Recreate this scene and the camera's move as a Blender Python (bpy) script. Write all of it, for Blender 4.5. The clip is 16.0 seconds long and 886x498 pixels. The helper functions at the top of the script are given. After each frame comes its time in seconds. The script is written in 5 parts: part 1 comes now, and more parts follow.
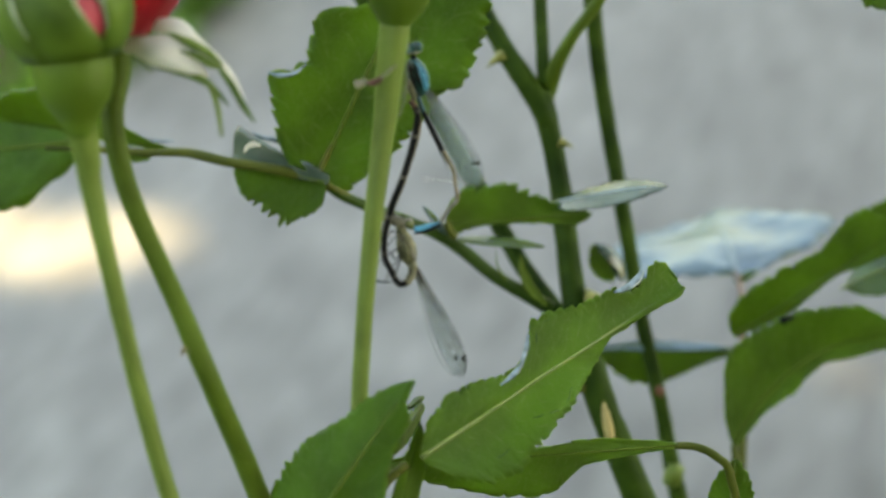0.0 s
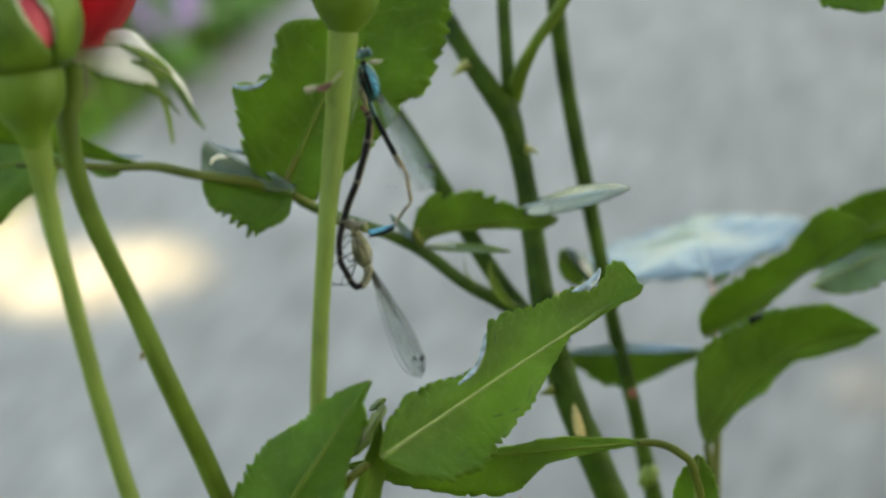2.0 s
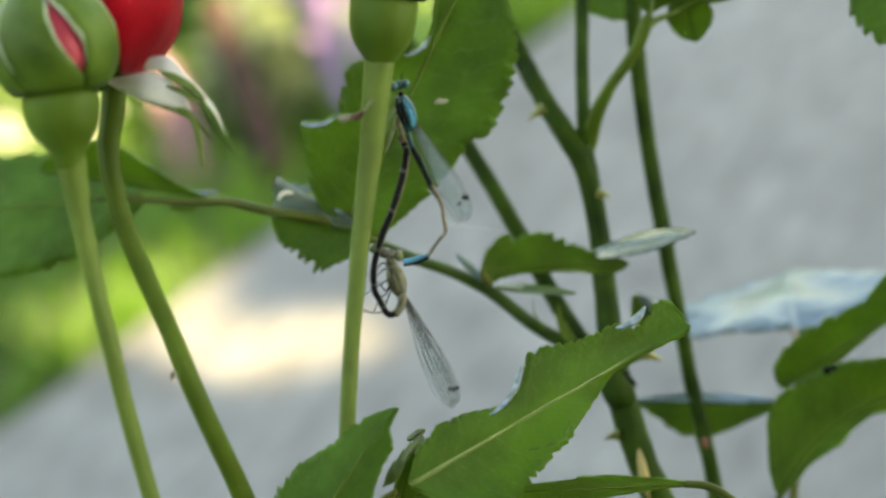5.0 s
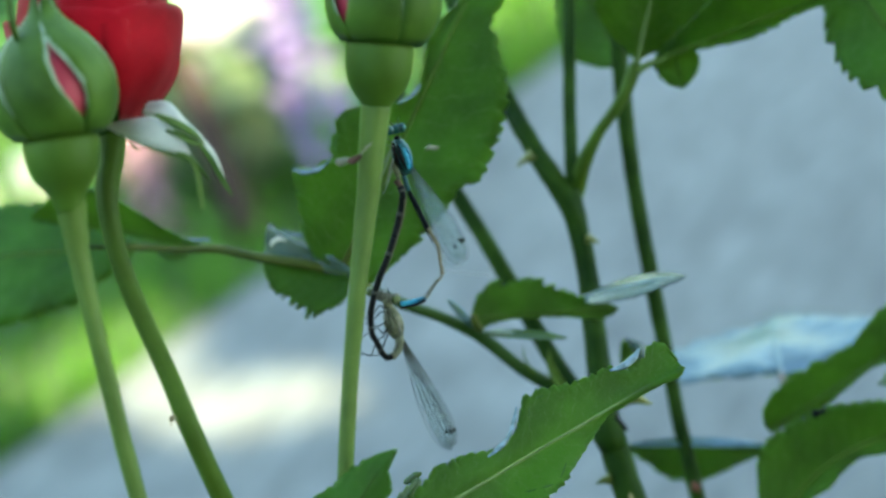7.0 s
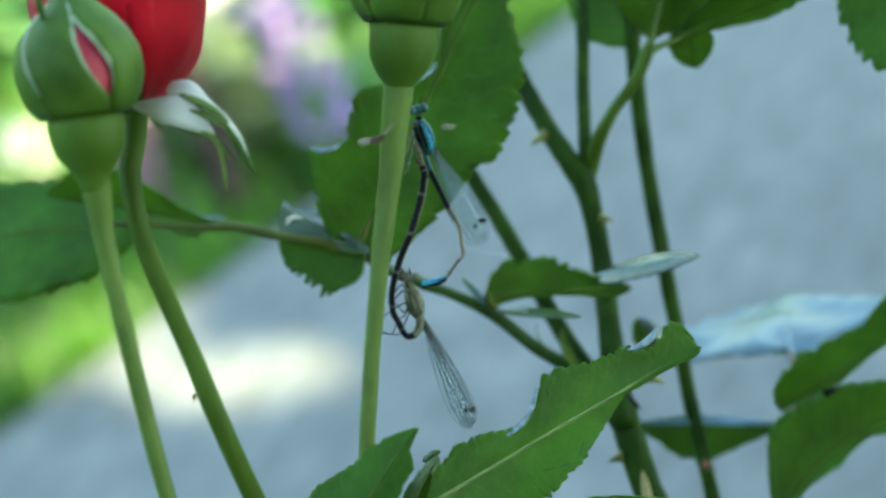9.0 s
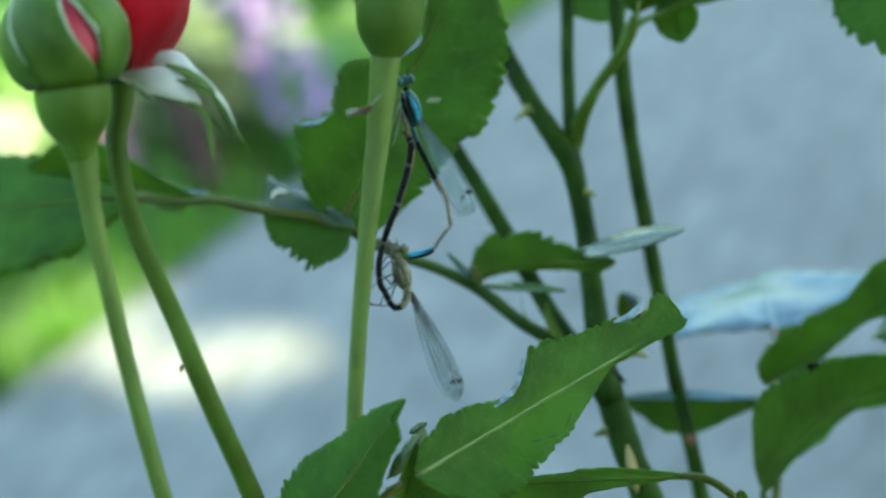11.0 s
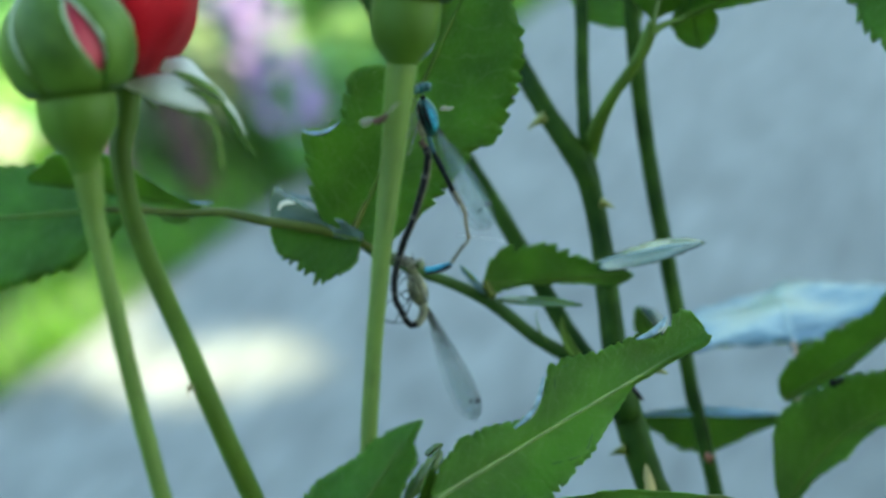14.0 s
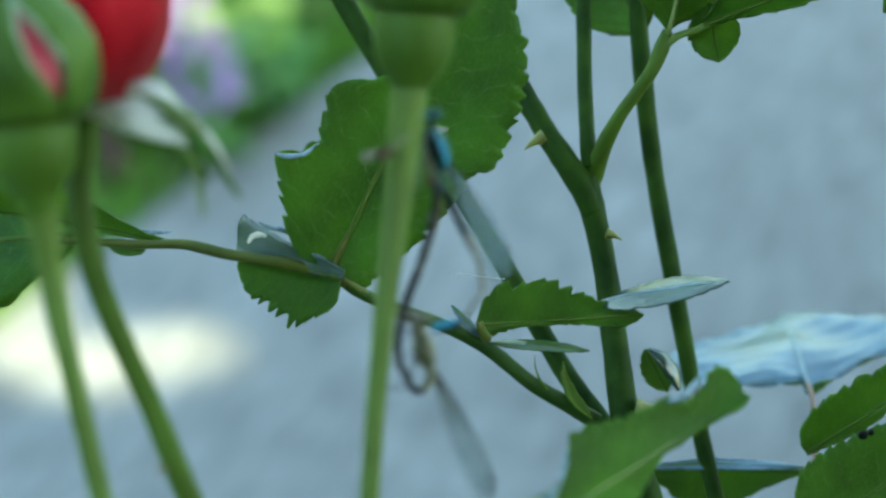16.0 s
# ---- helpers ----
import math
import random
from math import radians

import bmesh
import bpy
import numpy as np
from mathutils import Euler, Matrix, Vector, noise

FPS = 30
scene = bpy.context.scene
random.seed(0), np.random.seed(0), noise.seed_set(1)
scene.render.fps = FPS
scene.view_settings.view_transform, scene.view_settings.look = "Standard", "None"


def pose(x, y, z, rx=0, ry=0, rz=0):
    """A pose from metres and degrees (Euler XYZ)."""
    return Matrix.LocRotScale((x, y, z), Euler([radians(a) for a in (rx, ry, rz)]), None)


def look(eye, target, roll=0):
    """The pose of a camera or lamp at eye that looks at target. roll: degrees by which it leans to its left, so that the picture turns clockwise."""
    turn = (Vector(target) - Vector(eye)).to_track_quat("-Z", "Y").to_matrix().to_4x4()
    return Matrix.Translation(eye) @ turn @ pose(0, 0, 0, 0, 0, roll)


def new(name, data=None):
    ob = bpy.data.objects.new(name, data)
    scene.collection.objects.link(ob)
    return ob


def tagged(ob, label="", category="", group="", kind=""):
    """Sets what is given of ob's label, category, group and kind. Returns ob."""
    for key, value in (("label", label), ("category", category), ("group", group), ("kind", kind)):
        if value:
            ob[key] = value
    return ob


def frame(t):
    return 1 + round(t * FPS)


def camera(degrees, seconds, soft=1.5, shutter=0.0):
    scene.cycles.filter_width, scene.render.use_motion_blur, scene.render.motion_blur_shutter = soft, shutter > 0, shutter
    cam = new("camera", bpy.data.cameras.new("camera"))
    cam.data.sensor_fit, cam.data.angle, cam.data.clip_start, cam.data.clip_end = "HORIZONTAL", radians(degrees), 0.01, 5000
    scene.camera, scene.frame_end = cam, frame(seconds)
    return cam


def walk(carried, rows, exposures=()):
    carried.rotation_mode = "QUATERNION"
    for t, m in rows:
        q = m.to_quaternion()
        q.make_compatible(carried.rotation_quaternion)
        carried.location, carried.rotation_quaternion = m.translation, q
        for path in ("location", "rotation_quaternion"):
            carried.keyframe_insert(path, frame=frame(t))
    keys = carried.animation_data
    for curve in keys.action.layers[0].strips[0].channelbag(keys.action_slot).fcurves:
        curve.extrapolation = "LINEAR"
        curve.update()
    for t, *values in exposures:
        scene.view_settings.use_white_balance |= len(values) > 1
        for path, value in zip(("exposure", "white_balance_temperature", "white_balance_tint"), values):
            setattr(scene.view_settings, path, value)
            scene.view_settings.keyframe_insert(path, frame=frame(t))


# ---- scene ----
cam = camera(24.0, 16.0, soft=2.4, shutter=0.3)
cam.data.dof.use_dof = True
cam.data.dof.focus_distance = 0.328
cam.data.dof.aperture_fstop = 13.0
PATH = [
    (0, -0.03426, 0.01549, 0.95908, 55.590, -3.048, -4.396),
    (0.5, -0.03456, 0.01420, 0.95977, 55.365, -3.218, -4.419),
    (1, -0.03244, 0.01352, 0.96095, 55.993, -2.469, -4.295),
    (1.5, -0.02928, 0.01319, 0.96085, 56.560, -2.570, -4.415),
    (2, -0.02421, 0.00858, 0.95872, 56.407, -1.542, -4.530),
    (2.5, -0.01668, 0.00562, 0.95542, 56.602, -0.544, -3.834),
    (3, -0.01267, 0.00391, 0.95423, 58.119, 1.321, -2.308),
    (3.2, -0.01024, 0.00346, 0.95399, 58.159, 1.364, -1.081),
    (5.3, 0.00319, 0.00055, 0.95332, 59.002, 0.577, 1.252),
    (5.5, 0.00001, -0.00000, 0.95000, 59.226, 0.233, 0.797),
    (6, -0.00199, -0.00079, 0.95034, 59.382, -0.065, 0.167),
    (6.5, -0.00224, -0.00202, 0.95205, 60.216, 0.158, 0.105),
    (7, -0.00192, -0.00171, 0.95220, 60.353, 0.362, 0.225),
    (7.5, -0.00234, -0.00238, 0.95265, 60.384, 0.238, -0.157),
    (8, -0.00246, -0.00369, 0.95332, 60.131, 0.205, 0.007),
    (8.5, -0.00432, -0.00427, 0.95312, 59.989, 0.129, -0.372),
    (8.7, -0.00621, -0.00243, 0.95411, 59.625, 0.040, -0.131),
    (10.8, -0.00943, -0.00411, 0.95038, 59.555, -0.925, -0.179),
    (11, -0.00922, -0.00347, 0.95157, 59.270, -0.388, -0.632),
    (11.5, -0.00671, -0.00409, 0.95087, 59.538, -0.315, -1.182),
    (12, -0.00669, -0.00302, 0.95258, 59.820, -0.620, -1.379),
    (12.5, -0.00830, -0.00278, 0.95275, 60.024, -0.327, -1.068),
    (13, -0.00961, -0.00238, 0.95044, 59.557, -0.707, -0.985),
    (13.5, -0.01282, 0.00137, 0.94914, 59.476, -0.827, -0.841),
    (14, -0.01340, 0.00764, 0.94664, 59.405, -0.544, -0.933),
    (14.5, -0.01162, 0.01539, 0.94141, 59.034, -0.446, -1.109),
    (15, -0.01481, 0.02913, 0.93859, 58.858, -0.726, -1.062),
    (15.5, -0.02436, 0.04245, 0.93364, 58.663, -1.474, -2.149),
    (16, -0.02565, 0.04924, 0.93323, 58.783, -2.119, -3.008),
]
EXPOSURES = [(0.0, 2.88, 11300, 2), (5.5, 2.84, 10900, 1), (6.0, 2.82, 9000, -6), (6.6, 2.79, 9000, -6), (6.95, 2.74, 7150, -17), (16.0, 2.71, 7050, -18)]
walk(cam, [(t, pose(*p)) for t, *p in PATH], EXPOSURES)

# ---- light: open sky, and the sun through gaps in a tree's crown ----
SUN = Vector((0.48, -0.55, 0.86)).normalized()
world = bpy.data.worlds.new("sky")
scene.world = world
world.use_nodes = True
wn = world.node_tree
sky = wn.nodes.new("ShaderNodeTexSky")
sky.sky_type, sky.sun_disc = "NISHITA", False
sky.sun_elevation = math.asin(SUN.z)
sky.sun_rotation = math.atan2(SUN.x, SUN.y)
sky.air_density, sky.dust_density = 1.0, 2.0
wn.nodes["Background"].inputs[1].default_value = 0.15
wn.links.new(sky.outputs[0], wn.nodes["Background"].inputs[0])
lamp = bpy.data.lights.new("sun", "SUN")
lamp.energy, lamp.angle, lamp.color = 3.6, radians(0.55), (1.0, 0.86, 0.65)
sun = new("sun", lamp)
sun.matrix_world = look(SUN * 20, (0, 0, 0))


# ---- materials ----
def mat(name, color, rough=0.5, metal=0.0, vary=0.25, scale=400.0, bump=0.2, bump_scale=1500.0, second=None, translucent=0.0,
        specular=0.5, object_random=0.0):
    """A procedural surface: two scales of colour variation, fine relief, and light that comes through where it is thin."""
    m = bpy.data.materials.new(name)
    m.use_nodes = True
    t = m.node_tree
    b = t.nodes["Principled BSDF"]
    co = t.nodes.new("ShaderNodeTexCoord")
    n1, n2 = t.nodes.new("ShaderNodeTexNoise"), t.nodes.new("ShaderNodeTexNoise")
    n1.inputs["Scale"].default_value, n1.inputs["Detail"].default_value = scale, 4
    n2.inputs["Scale"].default_value, n2.inputs["Detail"].default_value = bump_scale, 3
    for n in (n1, n2):
        t.links.new(co.outputs["Object"], n.inputs["Vector"])
    ramp = t.nodes.new("ShaderNodeValToRGB")
    dark = tuple(c * (1 - vary) for c in color)
    light = second or tuple(min(1, c * (1 + vary)) for c in color)
    ramp.color_ramp.elements[0].position, ramp.color_ramp.elements[1].position = 0.3, 0.7
    ramp.color_ramp.elements[0].color, ramp.color_ramp.elements[1].color = (*dark, 1), (*light, 1)
    t.links.new(n1.outputs["Fac"], ramp.inputs["Fac"])
    out = ramp.outputs["Color"]
    if object_random:
        info, hsv = t.nodes.new("ShaderNodeObjectInfo"), t.nodes.new("ShaderNodeHueSaturation")
        rng = t.nodes.new("ShaderNodeMapRange")
        rng.inputs["To Min"].default_value, rng.inputs["To Max"].default_value = 1 - object_random, 1 + object_random
        t.links.new(info.outputs["Random"], rng.inputs["Value"])
        t.links.new(rng.outputs["Result"], hsv.inputs["Value"])
        t.links.new(out, hsv.inputs["Color"])
        out = hsv.outputs["Color"]
    t.links.new(out, b.inputs["Base Color"])
    b.inputs["Roughness"].default_value, b.inputs["Metallic"].default_value = rough, metal
    b.inputs["Specular IOR Level"].default_value = specular
    bu = t.nodes.new("ShaderNodeBump")
    bu.inputs["Strength"].default_value, bu.inputs["Distance"].default_value = bump, 0.0003
    t.links.new(n2.outputs["Fac"], bu.inputs["Height"])
    t.links.new(bu.outputs["Normal"], b.inputs["Normal"])
    if translucent:
        tr, mx = t.nodes.new("ShaderNodeBsdfTranslucent"), t.nodes.new("ShaderNodeMixShader")
        t.links.new(out, tr.inputs["Color"])
        mx.inputs[0].default_value = translucent
        t.links.new(b.outputs[0], mx.inputs[1])
        t.links.new(tr.outputs[0], mx.inputs[2])
        t.links.new(mx.outputs[0], t.nodes["Material Output"].inputs["Surface"])
    return m


def leaf_mat(name, color, vein, rough, translucent, specular=0.5):
    """Leaf skin: side veins that run from the midrib to the teeth, a fine net between them, and blotches."""
    m = mat(name, color, rough, vary=0.32, scale=95, bump=0.0, translucent=translucent, specular=specular)
    t = m.node_tree
    b = t.nodes["Principled BSDF"]
    uv, sep = t.nodes.new("ShaderNodeUVMap"), t.nodes.new("ShaderNodeSeparateXYZ")
    uv.uv_map = "leaf"
    t.links.new(uv.outputs[0], sep.inputs[0])

    def calc(op, a, b2=None):
        n = t.nodes.new("ShaderNodeMath")
        n.operation = op
        for i, v in enumerate((a, b2)):
            if v is None:
                continue
            if isinstance(v, (int, float)):
                n.inputs[i].default_value = v
            else:
                t.links.new(v, n.inputs[i])
        return n.outputs[0]

    wob = t.nodes.new("ShaderNodeTexNoise")
    wob.inputs["Scale"].default_value = 3
    t.links.new(uv.outputs[0], wob.inputs["Vector"])
    across = calc("ABSOLUTE", sep.outputs[0])
    along = calc("SUBTRACT", calc("MULTIPLY", sep.outputs[1], 8.0), calc("MULTIPLY", across, 2.1))
    along = calc("ADD", along, calc("MULTIPLY", wob.outputs["Fac"], 1.8))
    tri = calc("PINGPONG", along, 0.5)
    line = t.nodes.new("ShaderNodeMapRange")
    line.interpolation_type = "SMOOTHSTEP"
    for k, v in (("From Min", 0.0), ("From Max", 0.05), ("To Min", 1.0), ("To Max", 0.0)):
        line.inputs[k].default_value = v
    t.links.new(tri, line.inputs["Value"])
    net = t.nodes.new("ShaderNodeTexVoronoi")
    net.feature = "DISTANCE_TO_EDGE"
    net.inputs["Scale"].default_value = 22
    t.links.new(uv.outputs[0], net.inputs["Vector"])
    netl = t.nodes.new("ShaderNodeMapRange")
    for k, v in (("From Min", 0.0), ("From Max", 0.06), ("To Min", 0.3), ("To Max", 0.0)):
        netl.inputs[k].default_value = v
    t.links.new(net.outputs["Distance"], netl.inputs["Value"])
    fade = t.nodes.new("ShaderNodeTexNoise")
    fade.inputs["Scale"].default_value, fade.inputs["Detail"].default_value = 7, 2
    t.links.new(uv.outputs[0], fade.inputs["Vector"])
    strong = t.nodes.new("ShaderNodeMapRange")
    for k, v in (("From Min", 0.4), ("From Max", 0.65), ("To Min", 0.05), ("To Max", 0.7)):
        strong.inputs[k].default_value = v
    t.links.new(fade.outputs["Fac"], strong.inputs["Value"])
    fac = calc("MAXIMUM", calc("MULTIPLY", line.outputs[0], strong.outputs[0]), netl.outputs[0])
    mix = t.nodes.new("ShaderNodeMix")
    mix.data_type = "RGBA"
    mix.inputs["B"].default_value = (*vein, 1)
    old = b.inputs["Base Color"].links[0].from_socket
    t.links.new(fac, mix.inputs["Factor"])
    t.links.new(old, mix.inputs["A"])
    t.links.new(mix.outputs["Result"], b.inputs["Base Color"])
    for n in t.nodes:
        if n.bl_idname == "ShaderNodeBsdfTranslucent":
            warm = t.nodes.new("ShaderNodeMix")
            warm.data_type, warm.blend_type = "RGBA", "MULTIPLY"
            warm.inputs["Factor"].default_value = 1
            warm.inputs["B"].default_value = tuple(min(12.0, g / c) for g, c in zip((0.3, 0.4, 0.07), color)) + (1,)
            t.links.new(mix.outputs["Result"], warm.inputs["A"])
            t.links.new(warm.outputs["Result"], n.inputs["Color"])
    bu = t.nodes.new("ShaderNodeBump")
    bu.inputs["Strength"].default_value, bu.inputs["Distance"].default_value = 0.22, 0.0004
    bu.invert = True
    t.links.new(fac, bu.inputs["Height"])
    t.links.new(bu.outputs["Normal"], b.inputs["Normal"])
    return m


def wing_mat(name, alpha):
    m = bpy.data.materials.new(name)
    m.use_nodes = True
    t = m.node_tree
    b = t.nodes["Principled BSDF"]
    # clear membrane; the blue of reflected sky is put into its colour
    b.inputs["Base Color"].default_value = (0.36, 0.53, 0.62, 1)
    b.inputs["Roughness"].default_value = 0.25
    b.inputs["Alpha"].default_value = alpha
    return m



M_TOP = leaf_mat("leaf_upper_side", (0.034, 0.096, 0.015), (0.045, 0.112, 0.018), 0.24, 0.28, 1.0)
M_UNDER = leaf_mat("leaf_under_side", (0.054, 0.16, 0.011), (0.118, 0.238, 0.048), 0.55, 0.5, 0.3)
# glint on leaf margins, its pale blue highlight painted into the colour
M_GLINT = mat("leaf_edge_painted_glint", (0.07, 0.13, 0.1), 0.2, vary=0.4, scale=700, specular=1.0, second=(0.22, 0.3, 0.36), bump=0.5, bump_scale=900)
# blue base colour stands in for sky reflected on a glossy green leaf
M_PALE = leaf_mat("sky_sheen_leaf", (0.07, 0.135, 0.19), (0.1, 0.17, 0.21), 0.3, 0.0, 0.7)
# glossy leaf with part of its grey-blue sky sheen mixed into the green
M_SHEEN = leaf_mat("dark_sheen_leaf", (0.026, 0.058, 0.045), (0.04, 0.08, 0.06), 0.22, 0.0, 1.0)
# midrib under the same painted sky sheen
M_PALERIB = mat("sky_sheen_midrib", (0.2, 0.27, 0.31), 0.5, vary=0.15, scale=300)
M_PINKSTALK = mat("pinkish_leaf_stalk", (0.26, 0.15, 0.11), 0.5, vary=0.2, scale=300)
M_RIB = mat("midrib", (0.2, 0.27, 0.08), 0.5, vary=0.15, scale=300, translucent=0.15)
M_TRAIL = mat("leaf_scar", (0.09, 0.165, 0.03), 0.6, vary=0.3, scale=600)
M_RIB_DARK = mat("dull_midrib", (0.1, 0.15, 0.026), 0.6, vary=0.15, scale=300, translucent=0.15, specular=0.1)
M_CANE = mat("green_cane", (0.014, 0.042, 0.004), 0.6, vary=0.45, scale=110, specular=0.1, second=(0.036, 0.076, 0.008), bump=0.25, bump_scale=700)
M_SHOOT = mat("side_shoot", (0.064, 0.108, 0.013), 0.55, vary=0.25, scale=130, specular=0.15, bump=0.25, bump_scale=900)
M_YOUNG = mat("young_stem", (0.112, 0.168, 0.032), 0.5, specular=0.25, vary=0.2, scale=130, bump=0.25, bump_scale=900)
M_STALK = mat("leaf_stalk", (0.022, 0.058, 0.008), 0.5, vary=0.3, scale=120, specular=0.2, second=(0.038, 0.08, 0.012))
M_TWIG = mat("reddish_leaf_stalk", (0.056, 0.082, 0.009), 0.5, vary=0.3, scale=120, specular=0.2, second=(0.105, 0.116, 0.018))
M_SEPAL = mat("sepal", (0.06, 0.125, 0.013), 0.5, vary=0.4, scale=100, specular=0.2, second=(0.105, 0.185, 0.025), bump=0.3, bump_scale=900)
M_EDGE = mat("pale_sepal_margin", (0.3, 0.36, 0.24), 0.6, vary=0.15)
M_HIP = mat("rose_hip", (0.074, 0.135, 0.015), 0.5, specular=0.2, vary=0.25, scale=90, bump=0.15)
M_PETAL = mat("red_petal", (0.36, 0.003, 0.013), 0.5, vary=0.45, scale=80, bump=0.25, bump_scale=240, translucent=0.12, specular=0.05)
M_PINK = mat("bud_petal", (0.38, 0.022, 0.055), 0.5, vary=0.3, scale=180)
M_PETAL.node_tree.nodes["Principled BSDF"].inputs["Sheen Weight"].default_value = 0.35
M_PETAL.node_tree.nodes["Principled BSDF"].inputs["Sheen Tint"].default_value = (1.0, 0.35, 0.4, 1)
M_DRY = mat("pale_sepal_inside", (0.73, 0.71, 0.65), 0.65, vary=0.15, scale=200, translucent=0.2)
M_THORN = mat("thorn", (0.21, 0.21, 0.05), 0.45, vary=0.3, scale=500)
M_SCAR = mat("bark_scar", (0.34, 0.27, 0.12), 0.8, vary=0.25, scale=600)
M_RED = mat("red_blemish", (0.17, 0.045, 0.03), 0.6, vary=0.3, scale=600)
M_BLUE = mat("blue_chitin", (0.012, 0.15, 0.26), 0.4, vary=0.6, scale=1500, second=(0.03, 0.26, 0.42))
M_AZURE = mat("azure_chitin", (0.03, 0.3, 0.55), 0.4, vary=0.4, scale=1500, second=(0.08, 0.45, 0.7))
M_ICE = mat("pale_blue_chitin", (0.16, 0.27, 0.3), 0.4, vary=0.4, scale=1500)
M_BLACK = mat("black_chitin", (0.005, 0.005, 0.007), 0.4, vary=0.4, scale=900, specular=0.12)
M_TEAL = mat("dark_teal_chitin", (0.008, 0.03, 0.035), 0.35, vary=0.6, scale=1400, second=(0.03, 0.15, 0.17))
M_TAN = mat("tan_chitin", (0.075, 0.072, 0.036), 0.5, vary=0.7, scale=700, second=(0.19, 0.18, 0.105))
M_GREY = mat("greyish_chitin", (0.16, 0.15, 0.125), 0.5, vary=0.5, scale=1600)
M_ORANGE = mat("ochre_chitin", (0.155, 0.115, 0.065), 0.4, vary=0.3, scale=800)
M_JOINT = mat("pale_joint", (0.05, 0.048, 0.045), 0.5, vary=0.3, scale=1600)
M_OLIVE = mat("olive_brown_chitin", (0.07, 0.075, 0.03), 0.45, vary=0.5, scale=1300)
M_EYE = mat("olive_eye", (0.13, 0.15, 0.07), 0.15, vary=0.3, scale=900)
M_WING = wing_mat("wing_membrane", 0.05)
M_WING_DENSE = wing_mat("sky_tinted_wing_membrane", 0.08)
M_VEIN = mat("wing_vein", (0.03, 0.03, 0.03), 0.4)
M_STIG = mat("wing_spot", (0.02, 0.02, 0.025), 0.4)
M_SCRAP = mat("withered_petal", (0.28, 0.26, 0.19), 0.7, vary=0.35, scale=500)
M_WITHER = mat("withered_red", (0.13, 0.06, 0.05), 0.7, vary=0.4, scale=500)
M_SILK = mat("silk", (0.5, 0.5, 0.5), 0.4)


def ground_mat():
    """Worn grey paving: brushed streaks along the path at two widths, grit, and painted shade that deepens away from
    the grass.
    """
    m = mat("grey_paving", (0.169, 0.175, 0.177), 0.85, vary=0.08, scale=9, bump=0.6, bump_scale=160)
    t = m.node_tree
    b = t.nodes["Principled BSDF"]
    co = t.nodes.new("ShaderNodeTexCoord")
    tone = b.inputs["Base Color"].links[0].from_socket

    def times(factor):
        mu = t.nodes.new("ShaderNodeMix")
        mu.data_type, mu.blend_type = "RGBA", "MULTIPLY"
        mu.inputs["Factor"].default_value = 1
        t.links.new(tone, mu.inputs["A"])
        t.links.new(factor, mu.inputs["B"])
        return mu.outputs["Result"]

    def spread(value, low, high, to_low, to_high):
        mr = t.nodes.new("ShaderNodeMapRange")
        for k, v in (("From Min", low), ("From Max", high), ("To Min", to_low), ("To Max", to_high)):
            mr.inputs[k].default_value = v
        t.links.new(value, mr.inputs["Value"])
        return mr.outputs[0]

    for wide, long, low, high in ((42, 5, 0.9, 1.1), (70, 16, 0.68, 1.32)):
        mp = t.nodes.new("ShaderNodeMapping")
        mp.vector_type = "TEXTURE"
        mp.inputs["Rotation"].default_value[2] = radians(-27)
        mp.inputs["Scale"].default_value = (1 / wide, 1 / long, 1)
        n = t.nodes.new("ShaderNodeTexNoise")
        n.inputs["Scale"].default_value, n.inputs["Detail"].default_value = 1.0, 2
        t.links.new(co.outputs["Object"], mp.inputs["Vector"])
        t.links.new(mp.outputs[0], n.inputs["Vector"])
        tone = times(spread(n.outputs["Fac"], 0.3, 0.7, low, high))
    # shade painted into the tone: lighter beside the grass, darker across the path
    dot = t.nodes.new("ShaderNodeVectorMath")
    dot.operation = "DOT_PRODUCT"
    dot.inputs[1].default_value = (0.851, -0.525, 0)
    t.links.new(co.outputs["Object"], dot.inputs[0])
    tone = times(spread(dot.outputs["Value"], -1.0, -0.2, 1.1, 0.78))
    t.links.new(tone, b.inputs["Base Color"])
    return m


M_PAVING = ground_mat()
M_SOIL = mat("lawn_soil", (0.05, 0.08, 0.03), 0.9, vary=0.4, scale=20)
M_GRASS = mat("grass_blade", (0.115, 0.265, 0.024), 0.5, vary=0.35, scale=6, translucent=0.3)
M_HERB = mat("herb_leaf", (0.1, 0.24, 0.062), 0.5, vary=0.35, scale=20, translucent=0.25)
M_LILAC = mat("lilac_blossom", (0.34, 0.23, 0.47), 0.7, vary=0.2, scale=60)
M_ROSEPINK = mat("pink_blossom", (0.4, 0.22, 0.29), 0.7, vary=0.2, scale=60)
M_LIME = mat("sunlit_leaf_highlight", (0.2, 0.33, 0.1), 0.7, vary=0.2, scale=60, translucent=0.3)
M_SAGE = mat("sage_leaf", (0.2, 0.26, 0.13), 0.6, vary=0.25, scale=20, translucent=0.2)
M_BLUSH = mat("blush_blossom", (0.5, 0.4, 0.46), 0.7, vary=0.15, scale=60)
M_WOOD = mat("dark_wood", (0.05, 0.025, 0.022), 0.8, vary=0.35, scale=40)
M_STONE = mat("pale_stone", (0.55, 0.54, 0.52), 0.8, vary=0.15, scale=12)
M_BARK = mat("bark", (0.1, 0.075, 0.05), 0.9, vary=0.4, scale=12)
M_CROWN = mat("crown_leaf", (0.06, 0.12, 0.03), 0.5, vary=0.3, scale=4)


